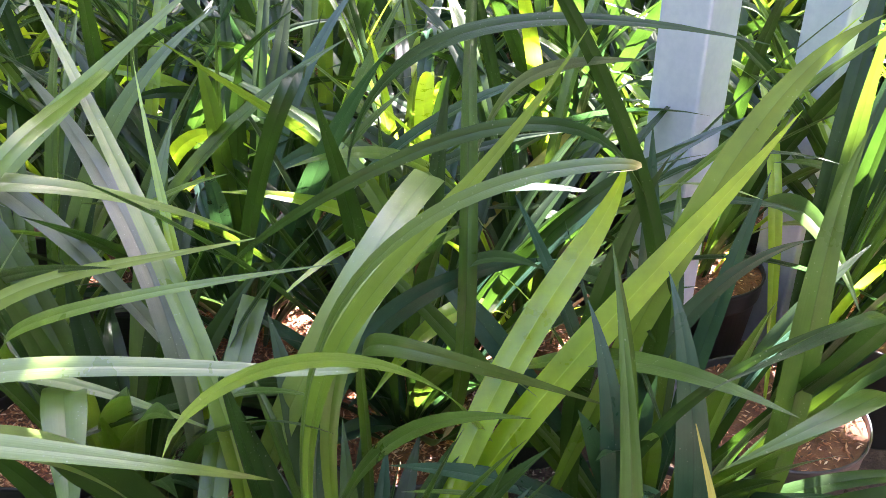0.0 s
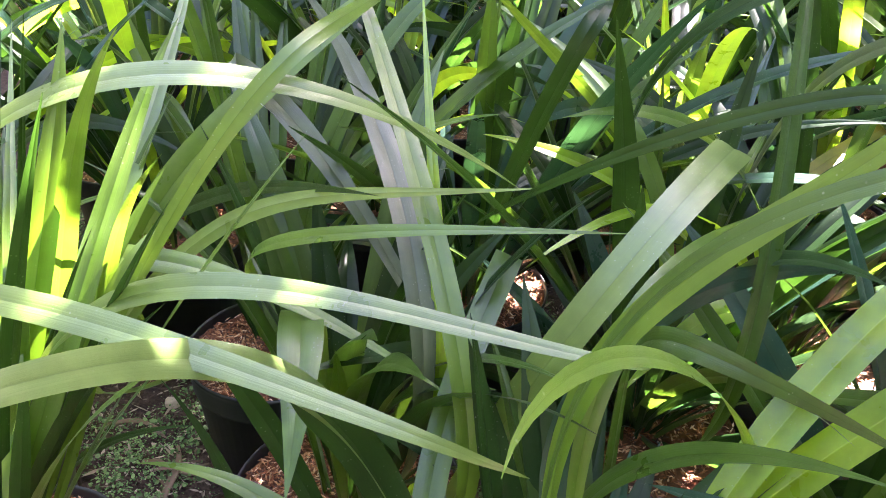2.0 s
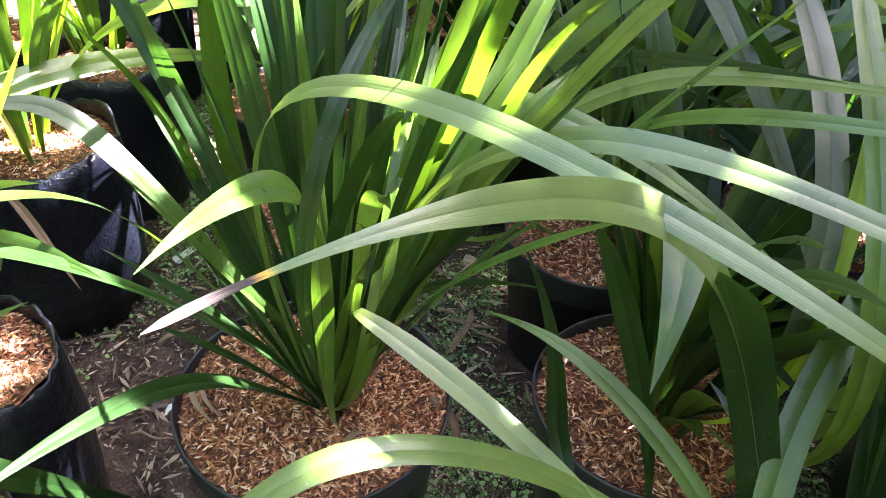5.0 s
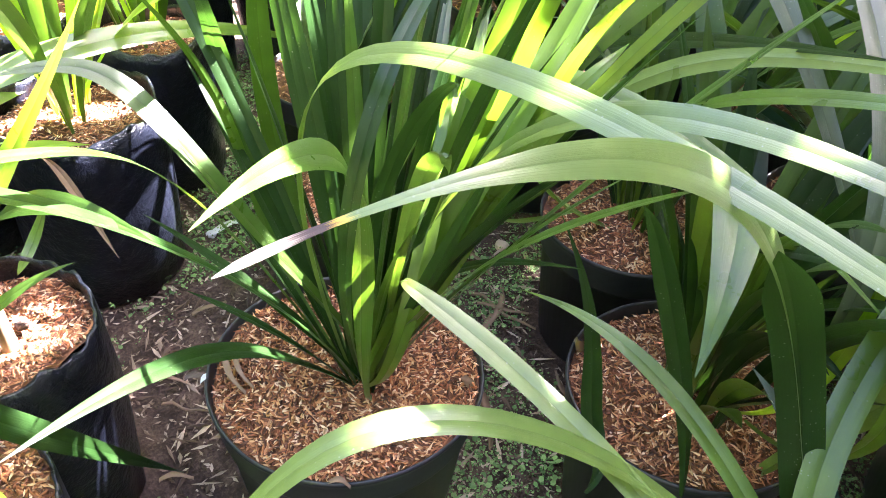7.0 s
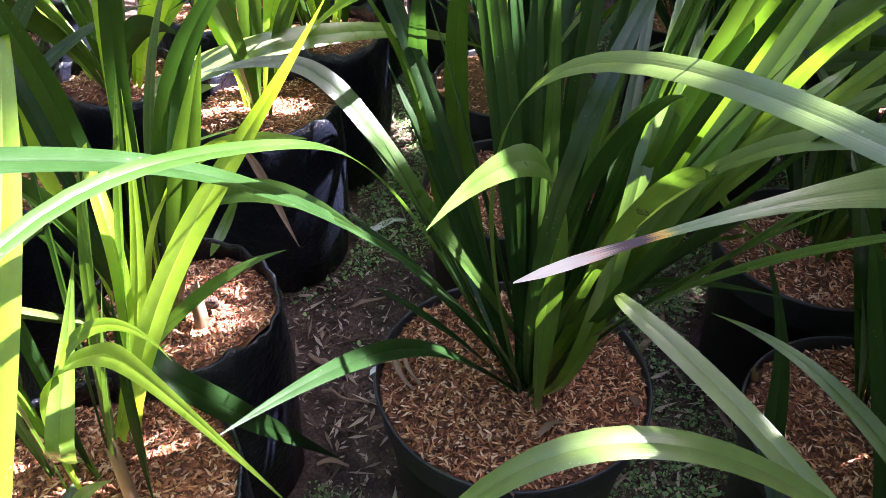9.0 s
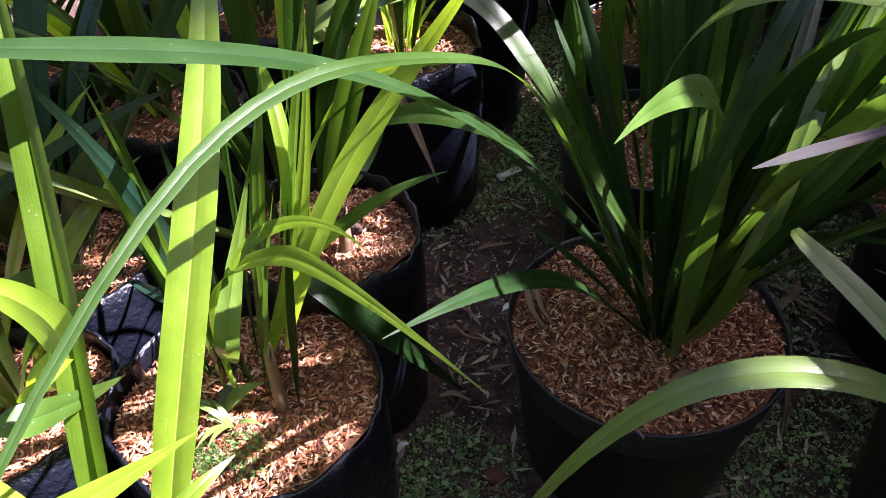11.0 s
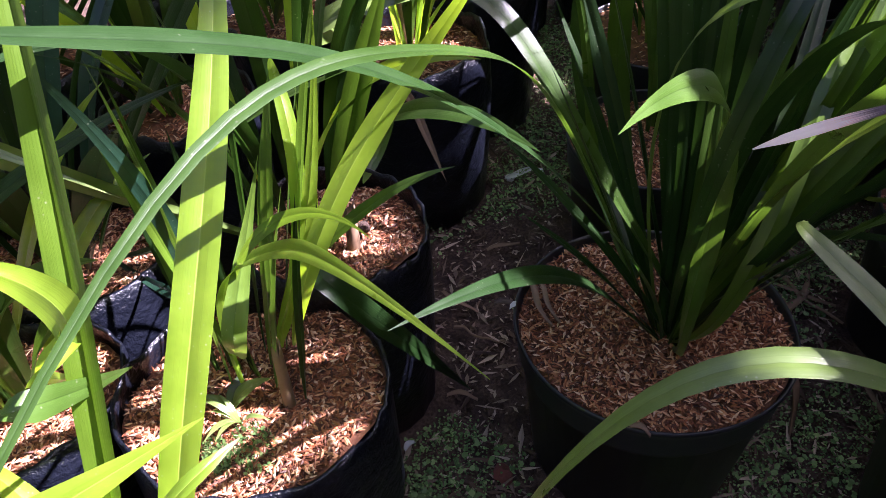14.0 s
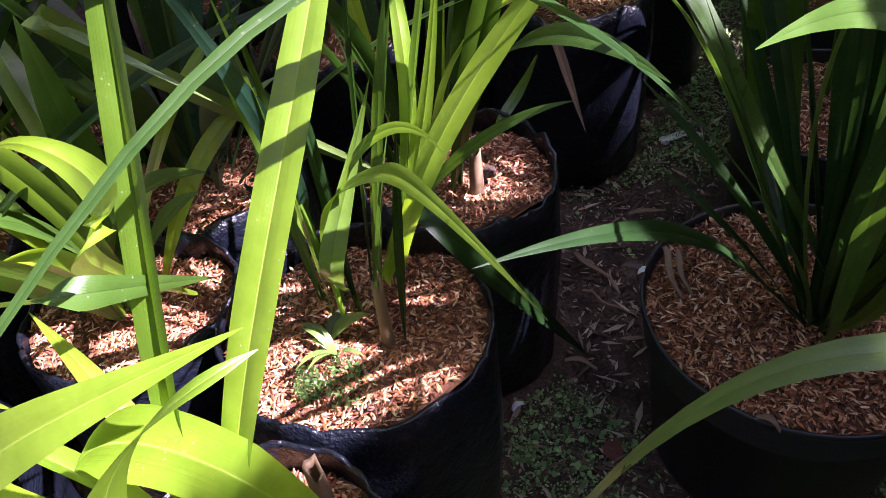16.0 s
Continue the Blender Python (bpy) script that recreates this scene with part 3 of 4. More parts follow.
blade(NEAR, [(-0.1150, 0.4151, 0.2195), (-0.1774, 0.4207, 0.5386), (-0.0505, 0.4782, 0.4777), (-0.0351, 0.7435, 0.3846)], 0.0143, FRESH, roll=15)
blade(NEAR, [(-0.1036, 0.3680, 0.1955), (-0.0526, 0.5244, 0.3798), (0.0636, 0.5855, 0.4299), (0.0631, 0.5655, 0.5115)], 0.0270, LIME, roll=0)
blade(NEAR, [(-0.1309, 0.4000, 0.1514), (-0.0599, 0.5063, 0.2948), (0.0630, 0.5217, 0.4163), (0.1486, 0.5095, 0.5625)], 0.0270, LIME, roll=15)
blade(NEAR, [(-0.1368, 0.3888, 0.1498), (-0.1704, 0.4724, 0.2756), (-0.1119, 0.4663, 0.3871), (-0.0214, 0.3547, 0.4634)], 0.0200, GREEN, roll=15)
blade(NEAR, [(-0.1198, 0.3858, 0.1475), (-0.0184, 0.2122, 0.2609), (0.0179, 0.1883, 0.4083), (0.0022, 0.3302, 0.5691)], 0.0200, GREEN, roll=-45)
blade(BYPOST, [(0.0903, 0.5558, 0.1597), (0.1760, 0.4213, 0.4223), (0.1774, 0.3186, 0.5472), (0.0483, 0.3041, 0.4780)], 0.0200, GREEN, roll=0)
blade(BYPOST, [(0.0903, 0.5604, 0.1583), (0.2043, 0.4808, 0.4193), (0.1997, 0.3685, 0.5545), (0.0292, 0.2817, 0.5369)], 0.0139, DEEP, roll=-15)
blade(NEAR, [(-0.1219, 0.3844, 0.1533), (-0.0157, 0.1905, 0.2964), (0.0314, 0.1184, 0.4488), (-0.0056, 0.2029, 0.5893)], 0.0165, YELLOWED, roll=-15)
blade(MID, [(-0.0919, 0.7153, 0.1437), (0.1634, 0.4778, 0.2749), (0.1450, 0.4462, 0.5055), (-0.1418, 0.6965, 0.8188)], 0.0163, DEEP, roll=30)
blade(MID, [(-0.1019, 0.7207, 0.1534), (-0.2090, 0.7309, 0.4713), (-0.1339, 0.6622, 0.6361), (0.1322, 0.5319, 0.5955)], 0.0200, DEEP, roll=45)
blade(MID, [(-0.0919, 0.7088, 0.1497), (-0.0118, 0.3944, 0.3411), (-0.0725, 0.5765, 0.5438), (-0.0049, 1.1495, 0.6681)], 0.0200, GREEN, roll=50)
blade(MID, [(-0.0850, 0.7291, 0.1642), (-0.0246, 0.9198, 0.4148), (-0.0196, 0.8032, 0.5251), (0.0479, 0.4695, 0.6025)], 0.0200, GREY, roll=60)
blade(MID, [(-0.1424, 0.7630, 0.1777), (0.0310, 1.0212, 0.3541), (0.2424, 1.2056, 0.3977), (0.2925, 1.3665, 0.2768)], 0.0200, YELLOWED, roll=15)
blade(BESIDE, [(-0.4725, 0.7047, 0.1420), (-0.5705, 0.4742, 0.2971), (-0.4628, 0.4970, 0.4483), (-0.2467, 0.7586, 0.6107)], 0.0290, FRESH, roll=60)
blade(BESIDE, [(-0.5119, 0.6720, 0.1666), (-0.4868, 0.3122, 0.3219), (-0.3628, 0.4021, 0.4221), (-0.5394, 0.7741, 0.5689)], 0.0200, FRESH, roll=0)
blade(FRONT, [(-0.2681, 0.5289, 0.2109), (-0.1852, 0.4276, 0.4130), (-0.2969, 0.6208, 0.4903), (-0.5833, 1.0035, 0.4774)], 0.0199, GREY, roll=0)
blade(FRONT, [(-0.2111, 0.5470, 0.2535), (-0.3860, 0.6537, 0.5063), (-0.5031, 0.6256, 0.5159), (-0.3648, 0.5626, 0.4781)], 0.0198, GREY, roll=-30)
blade(FRONT, [(-0.2726, 0.5448, 0.1631), (-0.1100, 0.3537, 0.3197), (-0.2228, 0.4800, 0.4716), (-0.4823, 0.8723, 0.6227)], 0.0164, FRESH, roll=0)
blade(FRONT, [(-0.2977, 0.5574, 0.1457), (-0.1903, 0.4693, 0.2674), (-0.2353, 0.5001, 0.4120), (-0.3034, 0.6774, 0.5548)], 0.0111, LIME, roll=0)
blade(BESIDE, [(-0.4474, 0.7353, 0.1855), (-0.4150, 0.5169, 0.3994), (-0.3186, 0.4013, 0.4917), (-0.1247, 0.4768, 0.4802)], 0.0112, FRESH, roll=45)
blade(BEHIND, [(-0.7145, 0.5606, 0.1392), (-0.6681, 0.7701, 0.2476), (-0.5083, 0.7106, 0.3548), (-0.2609, 0.4777, 0.4773)], 0.0192, DEEP, roll=45)
blade(BEHIND, [(-0.7088, 0.5342, 0.1743), (-0.5618, 0.4004, 0.5123), (-0.3709, 0.4246, 0.6335), (-0.2028, 0.5851, 0.4420)], 0.0200, PALE_SHEEN, roll=30)
blade(MID, [(-0.0691, 0.7379, 0.1610), (-0.0309, 1.0105, 0.2564), (-0.1687, 0.9330, 0.3628), (-0.2600, 0.6059, 0.5866)], 0.0200, FRESH, roll=60)
blade(FAR, [(-0.2991, 0.8494, 0.1586), (-0.2197, 0.5724, 0.4753), (-0.1339, 0.5311, 0.6267), (-0.1838, 0.7439, 0.5173)], 0.0160, DEEP, roll=-15)
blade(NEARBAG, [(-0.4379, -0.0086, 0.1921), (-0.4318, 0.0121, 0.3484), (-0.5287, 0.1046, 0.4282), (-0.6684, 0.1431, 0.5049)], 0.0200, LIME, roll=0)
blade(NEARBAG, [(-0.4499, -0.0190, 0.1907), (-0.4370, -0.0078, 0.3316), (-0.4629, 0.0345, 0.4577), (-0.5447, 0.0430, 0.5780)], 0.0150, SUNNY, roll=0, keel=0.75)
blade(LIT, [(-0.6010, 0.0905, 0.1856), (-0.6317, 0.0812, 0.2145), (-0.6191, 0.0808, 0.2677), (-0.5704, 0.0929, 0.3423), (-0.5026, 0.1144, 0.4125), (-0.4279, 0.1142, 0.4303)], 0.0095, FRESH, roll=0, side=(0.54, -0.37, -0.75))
# lime in place of green puts the sun on this leaf into colour
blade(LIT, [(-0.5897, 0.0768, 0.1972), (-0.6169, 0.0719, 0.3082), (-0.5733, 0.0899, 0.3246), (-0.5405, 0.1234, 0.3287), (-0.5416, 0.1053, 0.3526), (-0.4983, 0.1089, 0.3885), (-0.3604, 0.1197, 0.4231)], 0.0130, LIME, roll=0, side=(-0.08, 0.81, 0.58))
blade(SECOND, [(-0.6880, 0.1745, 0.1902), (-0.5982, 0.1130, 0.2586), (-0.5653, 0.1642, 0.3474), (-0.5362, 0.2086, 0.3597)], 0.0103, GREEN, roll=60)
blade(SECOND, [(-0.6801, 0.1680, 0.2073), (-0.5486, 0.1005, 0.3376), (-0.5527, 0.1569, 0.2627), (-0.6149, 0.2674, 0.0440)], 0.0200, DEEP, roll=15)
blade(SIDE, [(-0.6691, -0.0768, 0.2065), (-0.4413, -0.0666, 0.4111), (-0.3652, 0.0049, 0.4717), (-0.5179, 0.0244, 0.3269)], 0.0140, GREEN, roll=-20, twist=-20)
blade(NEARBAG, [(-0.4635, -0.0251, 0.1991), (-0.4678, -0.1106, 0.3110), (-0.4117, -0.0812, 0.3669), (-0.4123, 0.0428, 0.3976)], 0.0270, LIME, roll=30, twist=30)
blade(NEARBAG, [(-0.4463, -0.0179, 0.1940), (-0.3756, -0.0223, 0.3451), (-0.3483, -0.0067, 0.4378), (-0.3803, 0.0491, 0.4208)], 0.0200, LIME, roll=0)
blade(SECOND, [(-0.7018, 0.1645, 0.1925), (-0.7126, -0.0487, 0.3700), (-0.6751, -0.0971, 0.4634), (-0.5914, 0.0468, 0.3676)], 0.0170, PALE_SHEEN, roll=60)
# the pale colour here also carries the sun that whitens this leaf
blade(FOURTH, [(-1.0942, 0.5036, 0.1886), (-0.9729, 0.1978, 0.2159), (-0.8588, 0.1915, 0.2770), (-0.8753, 0.3850, 0.3835), (-0.8815, 0.6698, 0.2101)], 0.0340, PALE_SHEEN, roll=30)
blade(MAIN, [(-0.5100, 0.3902, 0.1676), (-0.5660, 0.3121, 0.3369), (-0.6283, 0.2915, 0.4039), (-0.6525, 0.3192, 0.4039), (-0.6533, 0.2174, 0.4095)], 0.0164, GREEN, roll=-30)
blade(NEAR, [(-0.1634, 0.3794, 0.1597), (-0.2030, 0.4199, 0.2337), (-0.2287, 0.4314, 0.2970), (-0.2449, 0.4197, 0.3524), (-0.2545, 0.3933, 0.4008), (-0.2609, 0.3595, 0.4406)], 0.0248, DEEP, side=(0.797, 0.604, 0.0), neck=0.6, point=0.8)
blade(MAIN, [(-0.5102, 0.3761, 0.1515), (-0.4976, 0.4654, 0.3168), (-0.4296, 0.5328, 0.4071), (-0.3818, 0.5447, 0.4392), (-0.3217, 0.5270, 0.4409), (-0.1770, 0.5358, 0.4698)], 0.0131, PALE_SHEEN, roll=0, keel=0.4, side=(0.21, -0.48, -0.85))
blade(MAIN, [(-0.5070, 0.3768, 0.1503), (-0.4490, 0.3569, 0.2474), (-0.4565, 0.3791, 0.3116), (-0.5182, 0.4475, 0.3658), (-0.5972, 0.5698, 0.4530)], 0.0139, GREEN, roll=0, side=(0.82, 0.57, -0.04))
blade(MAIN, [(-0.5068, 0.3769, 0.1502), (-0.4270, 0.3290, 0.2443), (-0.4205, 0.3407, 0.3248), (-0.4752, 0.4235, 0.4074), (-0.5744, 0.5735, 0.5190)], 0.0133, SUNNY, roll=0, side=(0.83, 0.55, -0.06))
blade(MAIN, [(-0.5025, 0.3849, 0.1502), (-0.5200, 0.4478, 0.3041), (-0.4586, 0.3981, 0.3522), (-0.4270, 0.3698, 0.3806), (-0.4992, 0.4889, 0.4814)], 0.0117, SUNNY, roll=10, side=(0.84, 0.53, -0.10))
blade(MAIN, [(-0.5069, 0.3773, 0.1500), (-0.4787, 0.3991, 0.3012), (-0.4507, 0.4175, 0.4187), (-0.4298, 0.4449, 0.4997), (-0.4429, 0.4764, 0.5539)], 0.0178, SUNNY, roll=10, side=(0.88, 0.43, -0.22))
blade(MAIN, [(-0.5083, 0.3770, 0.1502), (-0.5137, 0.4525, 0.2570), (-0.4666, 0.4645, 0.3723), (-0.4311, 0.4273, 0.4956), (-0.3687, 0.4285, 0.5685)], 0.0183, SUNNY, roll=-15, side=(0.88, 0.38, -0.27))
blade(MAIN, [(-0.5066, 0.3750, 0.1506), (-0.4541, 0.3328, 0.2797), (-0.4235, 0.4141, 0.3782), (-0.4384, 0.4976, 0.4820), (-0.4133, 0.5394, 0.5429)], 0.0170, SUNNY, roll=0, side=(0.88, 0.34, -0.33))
blade(MAIN, [(-0.5187, 0.3781, 0.1584), (-0.3954, 0.4820, 0.4800), (-0.2904, 0.4781, 0.5941), (-0.2757, 0.4548, 0.5689), (-0.3253, 0.5692, 0.5257), (-0.3434, 0.9025, 0.5542)], 0.0118, FRESH, roll=0, side=(0.82, -0.06, -0.57))
blade(MAIN, [(-0.5065, 0.3772, 0.1500), (-0.4504, 0.4396, 0.2855), (-0.4405, 0.4623, 0.3830), (-0.4271, 0.4544, 0.4417), (-0.3596, 0.4339, 0.5044)], 0.0104, FRESH, roll=0, side=(0.87, 0.19, -0.46))
blade(MAIN, [(-0.5062, 0.3779, 0.1499), (-0.4561, 0.4362, 0.3197), (-0.4218, 0.4389, 0.4148), (-0.3921, 0.4425, 0.4381), (-0.4104, 0.5035, 0.4282)], 0.0107, FRESH, roll=0, side=(0.83, 0.06, -0.56))
blade(MAIN, [(-0.5064, 0.3767, 0.1502), (-0.4963, 0.3514, 0.3147), (-0.4772, 0.3702, 0.4053), (-0.4404, 0.3892, 0.4405), (-0.4065, 0.3406, 0.4588)], 0.0104, DEEP, roll=20, side=(0.82, 0.33, -0.47))
blade(BYPOST, [(0.0829, 0.5578, 0.1735), (0.1210, 0.5713, 0.5064), (0.0728, 0.5174, 0.6322), (-0.0534, 0.4444, 0.5980), (-0.1912, 0.4571, 0.5006), (-0.2477, 0.6324, 0.3788)], 0.0089, DEEP, roll=0, side=(0.49, -0.33, -0.80))
blade(MID, [(-0.1001, 0.7198, 0.1503), (-0.0758, 0.7301, 0.3039), (-0.0942, 0.7513, 0.4108), (-0.1671, 0.7802, 0.4744), (-0.3000, 0.8152, 0.5137)], 0.0184, FRESH, roll=20, side=(0.51, 0.40, 0.76))
blade(NEAR, [(-0.1070, 0.4239, 0.2045), (-0.1742, 0.4224, 0.3566), (-0.1579, 0.4573, 0.4380), (-0.0745, 0.5491, 0.4451), (0.0448, 0.7016, 0.3590)], 0.0208, BLUE, roll=20, side=(0.47, -0.41, -0.78))
blade(NEAR, [(-0.1188, 0.4171, 0.1578), (-0.1074, 0.5402, 0.3485), (-0.1242, 0.5030, 0.4422), (-0.1331, 0.4094, 0.4683), (-0.0718, 0.4125, 0.4689), (0.0599, 0.4906, 0.3554)], 0.0142, GREEN, roll=0, side=(0.28, 0.45, 0.85))
blade(NEAR, [(-0.0773, 0.3976, 0.1530), (0.0379, 0.5526, 0.2060), (-0.0167, 0.5711, 0.3107), (-0.0888, 0.4447, 0.4599), (-0.1390, 0.2645, 0.5770), (-0.1377, 0.2248, 0.5594)], 0.0125, FRESH, roll=0, side=(0.76, -0.12, -0.64))
blade(BYPOST, [(0.1061, 0.5122, 0.1469), (0.1038, 0.4235, 0.2271), (0.0936, 0.4071, 0.3180), (0.0951, 0.4401, 0.4081), (0.0792, 0.4944, 0.4636)], 0.0248, BLUE, roll=0, side=(1.00, 0.04, 0.08))
blade(BYPOST, [(0.0804, 0.5158, 0.1481), (0.0562, 0.4404, 0.2335), (0.0484, 0.4259, 0.3177), (0.0517, 0.4551, 0.3925), (0.0318, 0.5024, 0.4383)], 0.0209, BLUE, roll=0, side=(0.99, 0.06, 0.11))
blade(BYPOST, [(0.0766, 0.5267, 0.1495), (0.0630, 0.4660, 0.2480), (0.0577, 0.4335, 0.3430), (0.0523, 0.4279, 0.4318), (0.0296, 0.4446, 0.5096)], 0.0094, GREEN, roll=0, side=(1.00, 0.05, 0.09))
blade(BYPOST, [(0.0062, 0.5157, 0.2019), (0.0564, 0.5091, 0.3870), (0.1075, 0.5216, 0.5113), (0.1412, 0.5432, 0.5808), (0.1981, 0.5362, 0.6119)], 0.0214, FRESH, roll=0, side=(0.81, -0.27, -0.52))
blade(BYPOST, [(0.1327, 0.4870, 0.1521), (0.1633, 0.4445, 0.2914), (0.1614, 0.4492, 0.4058), (0.1549, 0.4807, 0.4936), (0.1899, 0.5059, 0.5550)], 0.0229, GREEN, roll=0, side=(0.96, -0.12, -0.24))
blade(BYPOST, [(0.0562, 0.5417, 0.1488), (0.0247, 0.5318, 0.2568), (0.0294, 0.5286, 0.3635), (0.0496, 0.5347, 0.4611), (0.0839, 0.5377, 0.5242)], 0.0186, DEEP, roll=0, side=(0.88, -0.22, -0.42))
blade(BYPOST, [(0.0798, 0.5341, 0.1499), (0.0411, 0.4659, 0.2731), (0.0369, 0.4313, 0.3740), (0.0776, 0.4222, 0.4458), (0.1743, 0.4216, 0.4814)], 0.0080, DEEP, roll=0, side=(0.36, -0.44, -0.83))
blade(BYPOST, [(0.0735, 0.5593, 0.1521), (0.0535, 0.5283, 0.2943), (0.0776, 0.5221, 0.3963), (0.1338, 0.5412, 0.4511), (0.2083, 0.5755, 0.4430)], 0.0173, BLUE, roll=20, side=(0.43, -0.42, -0.80))
blade(MAIN, [(-0.5076, 0.3762, 0.1500), (-0.6263, 0.3713, 0.2140), (-0.6486, 0.3884, 0.2871), (-0.6080, 0.3662, 0.3760), (-0.5463, 0.2579, 0.4988)], 0.0080, GREEN, roll=0, side=(0.21, 0.76, 0.62))
blade(SECOND, [(-0.7880, 0.2938, 0.2671), (-0.7837, 0.3044, 0.2573), (-0.7634, 0.3036, 0.2324), (-0.7260, 0.3074, 0.1903)], 0.0080, DRY, roll=0, side=(0.31, 0.85, 0.43))
blade(SECOND, [(-0.7689, 0.2827, 0.2460), (-0.7727, 0.2684, 0.2097), (-0.7669, 0.2487, 0.1969), (-0.7412, 0.2346, 0.2075)], 0.0099, FRESH, roll=0, side=(0.80, 0.53, -0.29))
blade(LIT, [(-0.6157, 0.1192, 0.1903), (-0.5391, 0.1091, 0.2990), (-0.5759, 0.1429, 0.3561), (-0.5847, 0.2050, 0.3817), (-0.5271, 0.2402, 0.4909)], 0.0147, LIME, roll=0, side=(0.72, 0.56, -0.41))
blade(LIT, [(-0.6182, 0.1120, 0.1901), (-0.6123, 0.1073, 0.2093), (-0.6018, 0.1273, 0.2453), (-0.5990, 0.1509, 0.3142), (-0.6114, 0.1682, 0.4342)], 0.0115, LIME, roll=0, side=(0.48, 0.88, -0.02))
blade(LIT, [(-0.6219, 0.1057, 0.1899), (-0.5745, 0.1400, 0.3129), (-0.5724, 0.1411, 0.3897), (-0.6077, 0.1355, 0.4119), (-0.6669, 0.1564, 0.3811)], 0.0095, LIME, roll=0, side=(0.29, 0.94, 0.20))
blade(LIT, [(-0.6211, 0.0852, 0.1905), (-0.5417, 0.0718, 0.2817), (-0.5469, 0.0666, 0.2793), (-0.5893, 0.0861, 0.2707), (-0.6021, 0.1212, 0.3602)], 0.0155, FRESH, roll=0, side=(0.57, 0.81, -0.14))
blade(LEFT, [(-0.7817, 0.0300, 0.1852), (-0.6427, 0.0743, 0.2083), (-0.5826, 0.0806, 0.2774), (-0.5836, 0.0686, 0.3775), (-0.6019, 0.0214, 0.4569)], 0.0133, BLUE, roll=0, side=(-0.04, 0.87, 0.49))
blade(LEFT, [(-0.7753, 0.0352, 0.1906), (-0.7336, 0.0909, 0.2125), (-0.7234, 0.0965, 0.2349), (-0.7391, 0.0671, 0.2638), (-0.7765, 0.0454, 0.3138)], 0.0147, GREY, roll=0, side=(-0.07, 0.86, 0.51))
blade(SIDE, [(-0.6236, -0.0076, 0.2238), (-0.4209, -0.0276, 0.4553), (-0.3642, 0.0277, 0.4760), (-0.4260, 0.0458, 0.4179), (-0.5035, -0.0123, 0.4354), (-0.4336, -0.0034, 0.4624)], 0.0150, LIME, roll=0, side=(-0.33, 0.66, 0.67))
blade(NEARBAG, [(-0.4264, 0.0573, 0.1922), (-0.4411, 0.0254, 0.2680), (-0.4461, -0.0036, 0.3195), (-0.4397, -0.0232, 0.3457), (-0.4193, -0.0282, 0.3452)], 0.0320, LIME, roll=0, keel=0.25, point=0.7, side=(-0.48, 0.60, 0.64))
blade(FRONT, [(-0.3273, 0.4109, 0.1583), (-0.3241, 0.4722, 0.1510), (-0.3836, 0.4437, 0.1498), (-0.3351, 0.4720, 0.2108), (-0.4104, 0.4595, 0.3264)], 0.0164, DEEP, roll=0, side=(0.64, 0.74, 0.19))
blade(FRONT, [(-0.2762, 0.4571, 0.1544), (-0.2920, 0.4600, 0.2445), (-0.3255, 0.4520, 0.3089), (-0.3387, 0.4456, 0.3615), (-0.3427, 0.4212, 0.3877)], 0.0157, DEEP, roll=0, side=(0.67, 0.73, 0.16))


# ---- the beds run on: further pots in the same rows, and further bags ----
def field():
    rng = random.Random(5)
    done = {(0, 0), (1, 0), (0, 1), (1, 1), (2, 1), (2, 0), (1, -1), (2, -1), (0, -1), (0, -2), (1, -2)}
    kinds = []
    for j in range(-3, 12):
        for i in range(-1, 13):
            x, y = -0.529 + 0.208 * i - 0.192 * j, 0.376 + 0.174 * i + 0.174 * j
            if (i, j) in done or i < 0 or not (0.3 < y < 2.75) or abs(x + 0.15) > 0.42 + 0.66 * y or x < -1.75:
                continue
            if j < -1:
                continue
            x, y = x + rng.uniform(-0.02, 0.02), y + rng.uniform(-0.02, 0.02)
            if (x - 0.196) ** 2 + (y - 0.87) ** 2 < 0.02 or (x - 0.44) ** 2 + (y - 1.09) ** 2 < 0.02:
                x -= 0.07
            if len(kinds) < 5:
                q = pot(x, y, 0.098, 0.158, 40 + len(kinds), 420)
                p = plant_at(q, 0.149, 60 + len(kinds), 30, (0.36, 0.60), (2, 36 if kinds else 22), [GREEN, DEEP, BLUE, DEEP, DEEP, FRESH, LIME], droop=(0.1, 1.0), azimuth=None if kinds else 5, fan=180 if kinds else 80)
                kinds.append((q, p))
            else:
                q, p = kinds[rng.randrange(5)]
                turn = rng.uniform(0, 360)
                copy_thing(q, pose(x, y, 0, 0, 0, turn))
                copy_thing(p, pose(x, y, 0.149, 0, 0, turn))
    bags = []
    for x, y in ((-0.98, 0.14), (-1.12, 0.30), (-0.93, -0.14), (-1.24, 0.47), (-1.16, 0.02), (-1.32, 0.20), (-1.30, 0.74), (-1.44, 0.52), (-1.10, -0.20), (-0.78, -0.22), (-1.48, 0.30), (-1.34, -0.08), (-1.24, 0.90), (-1.52, 0.86), (-0.60, -0.22)):
        if len(bags) < 3:
            q = bag(x, y, 0.078, 0.20, 0.188, 50 + len(bags), 600)
            p = plant_at(q, 0.190, 70 + len(bags), 16, (0.24, 0.40), (3, 38), [LIME, GREEN, DEEP])
            bags.append((q, p))
        else:
            q, p = bags[rng.randrange(3)]
            turn = rng.uniform(0, 360)
            copy_thing(q, pose(x, y, 0, 0, 0, turn))
            copy_thing(p, pose(x, y, 0.190, 0, 0, turn))


field()


# ---- weeds, crumbs and litter on the ground ----
def free_spot(rng):
    while True:
        x, y = rng.uniform(-1.3, 0.1), rng.uniform(-0.15, 1.25)
        if all((x - o.location.x) ** 2 + (y - o.location.y) ** 2 > 0.0075 for o in POTS):
            return x, y


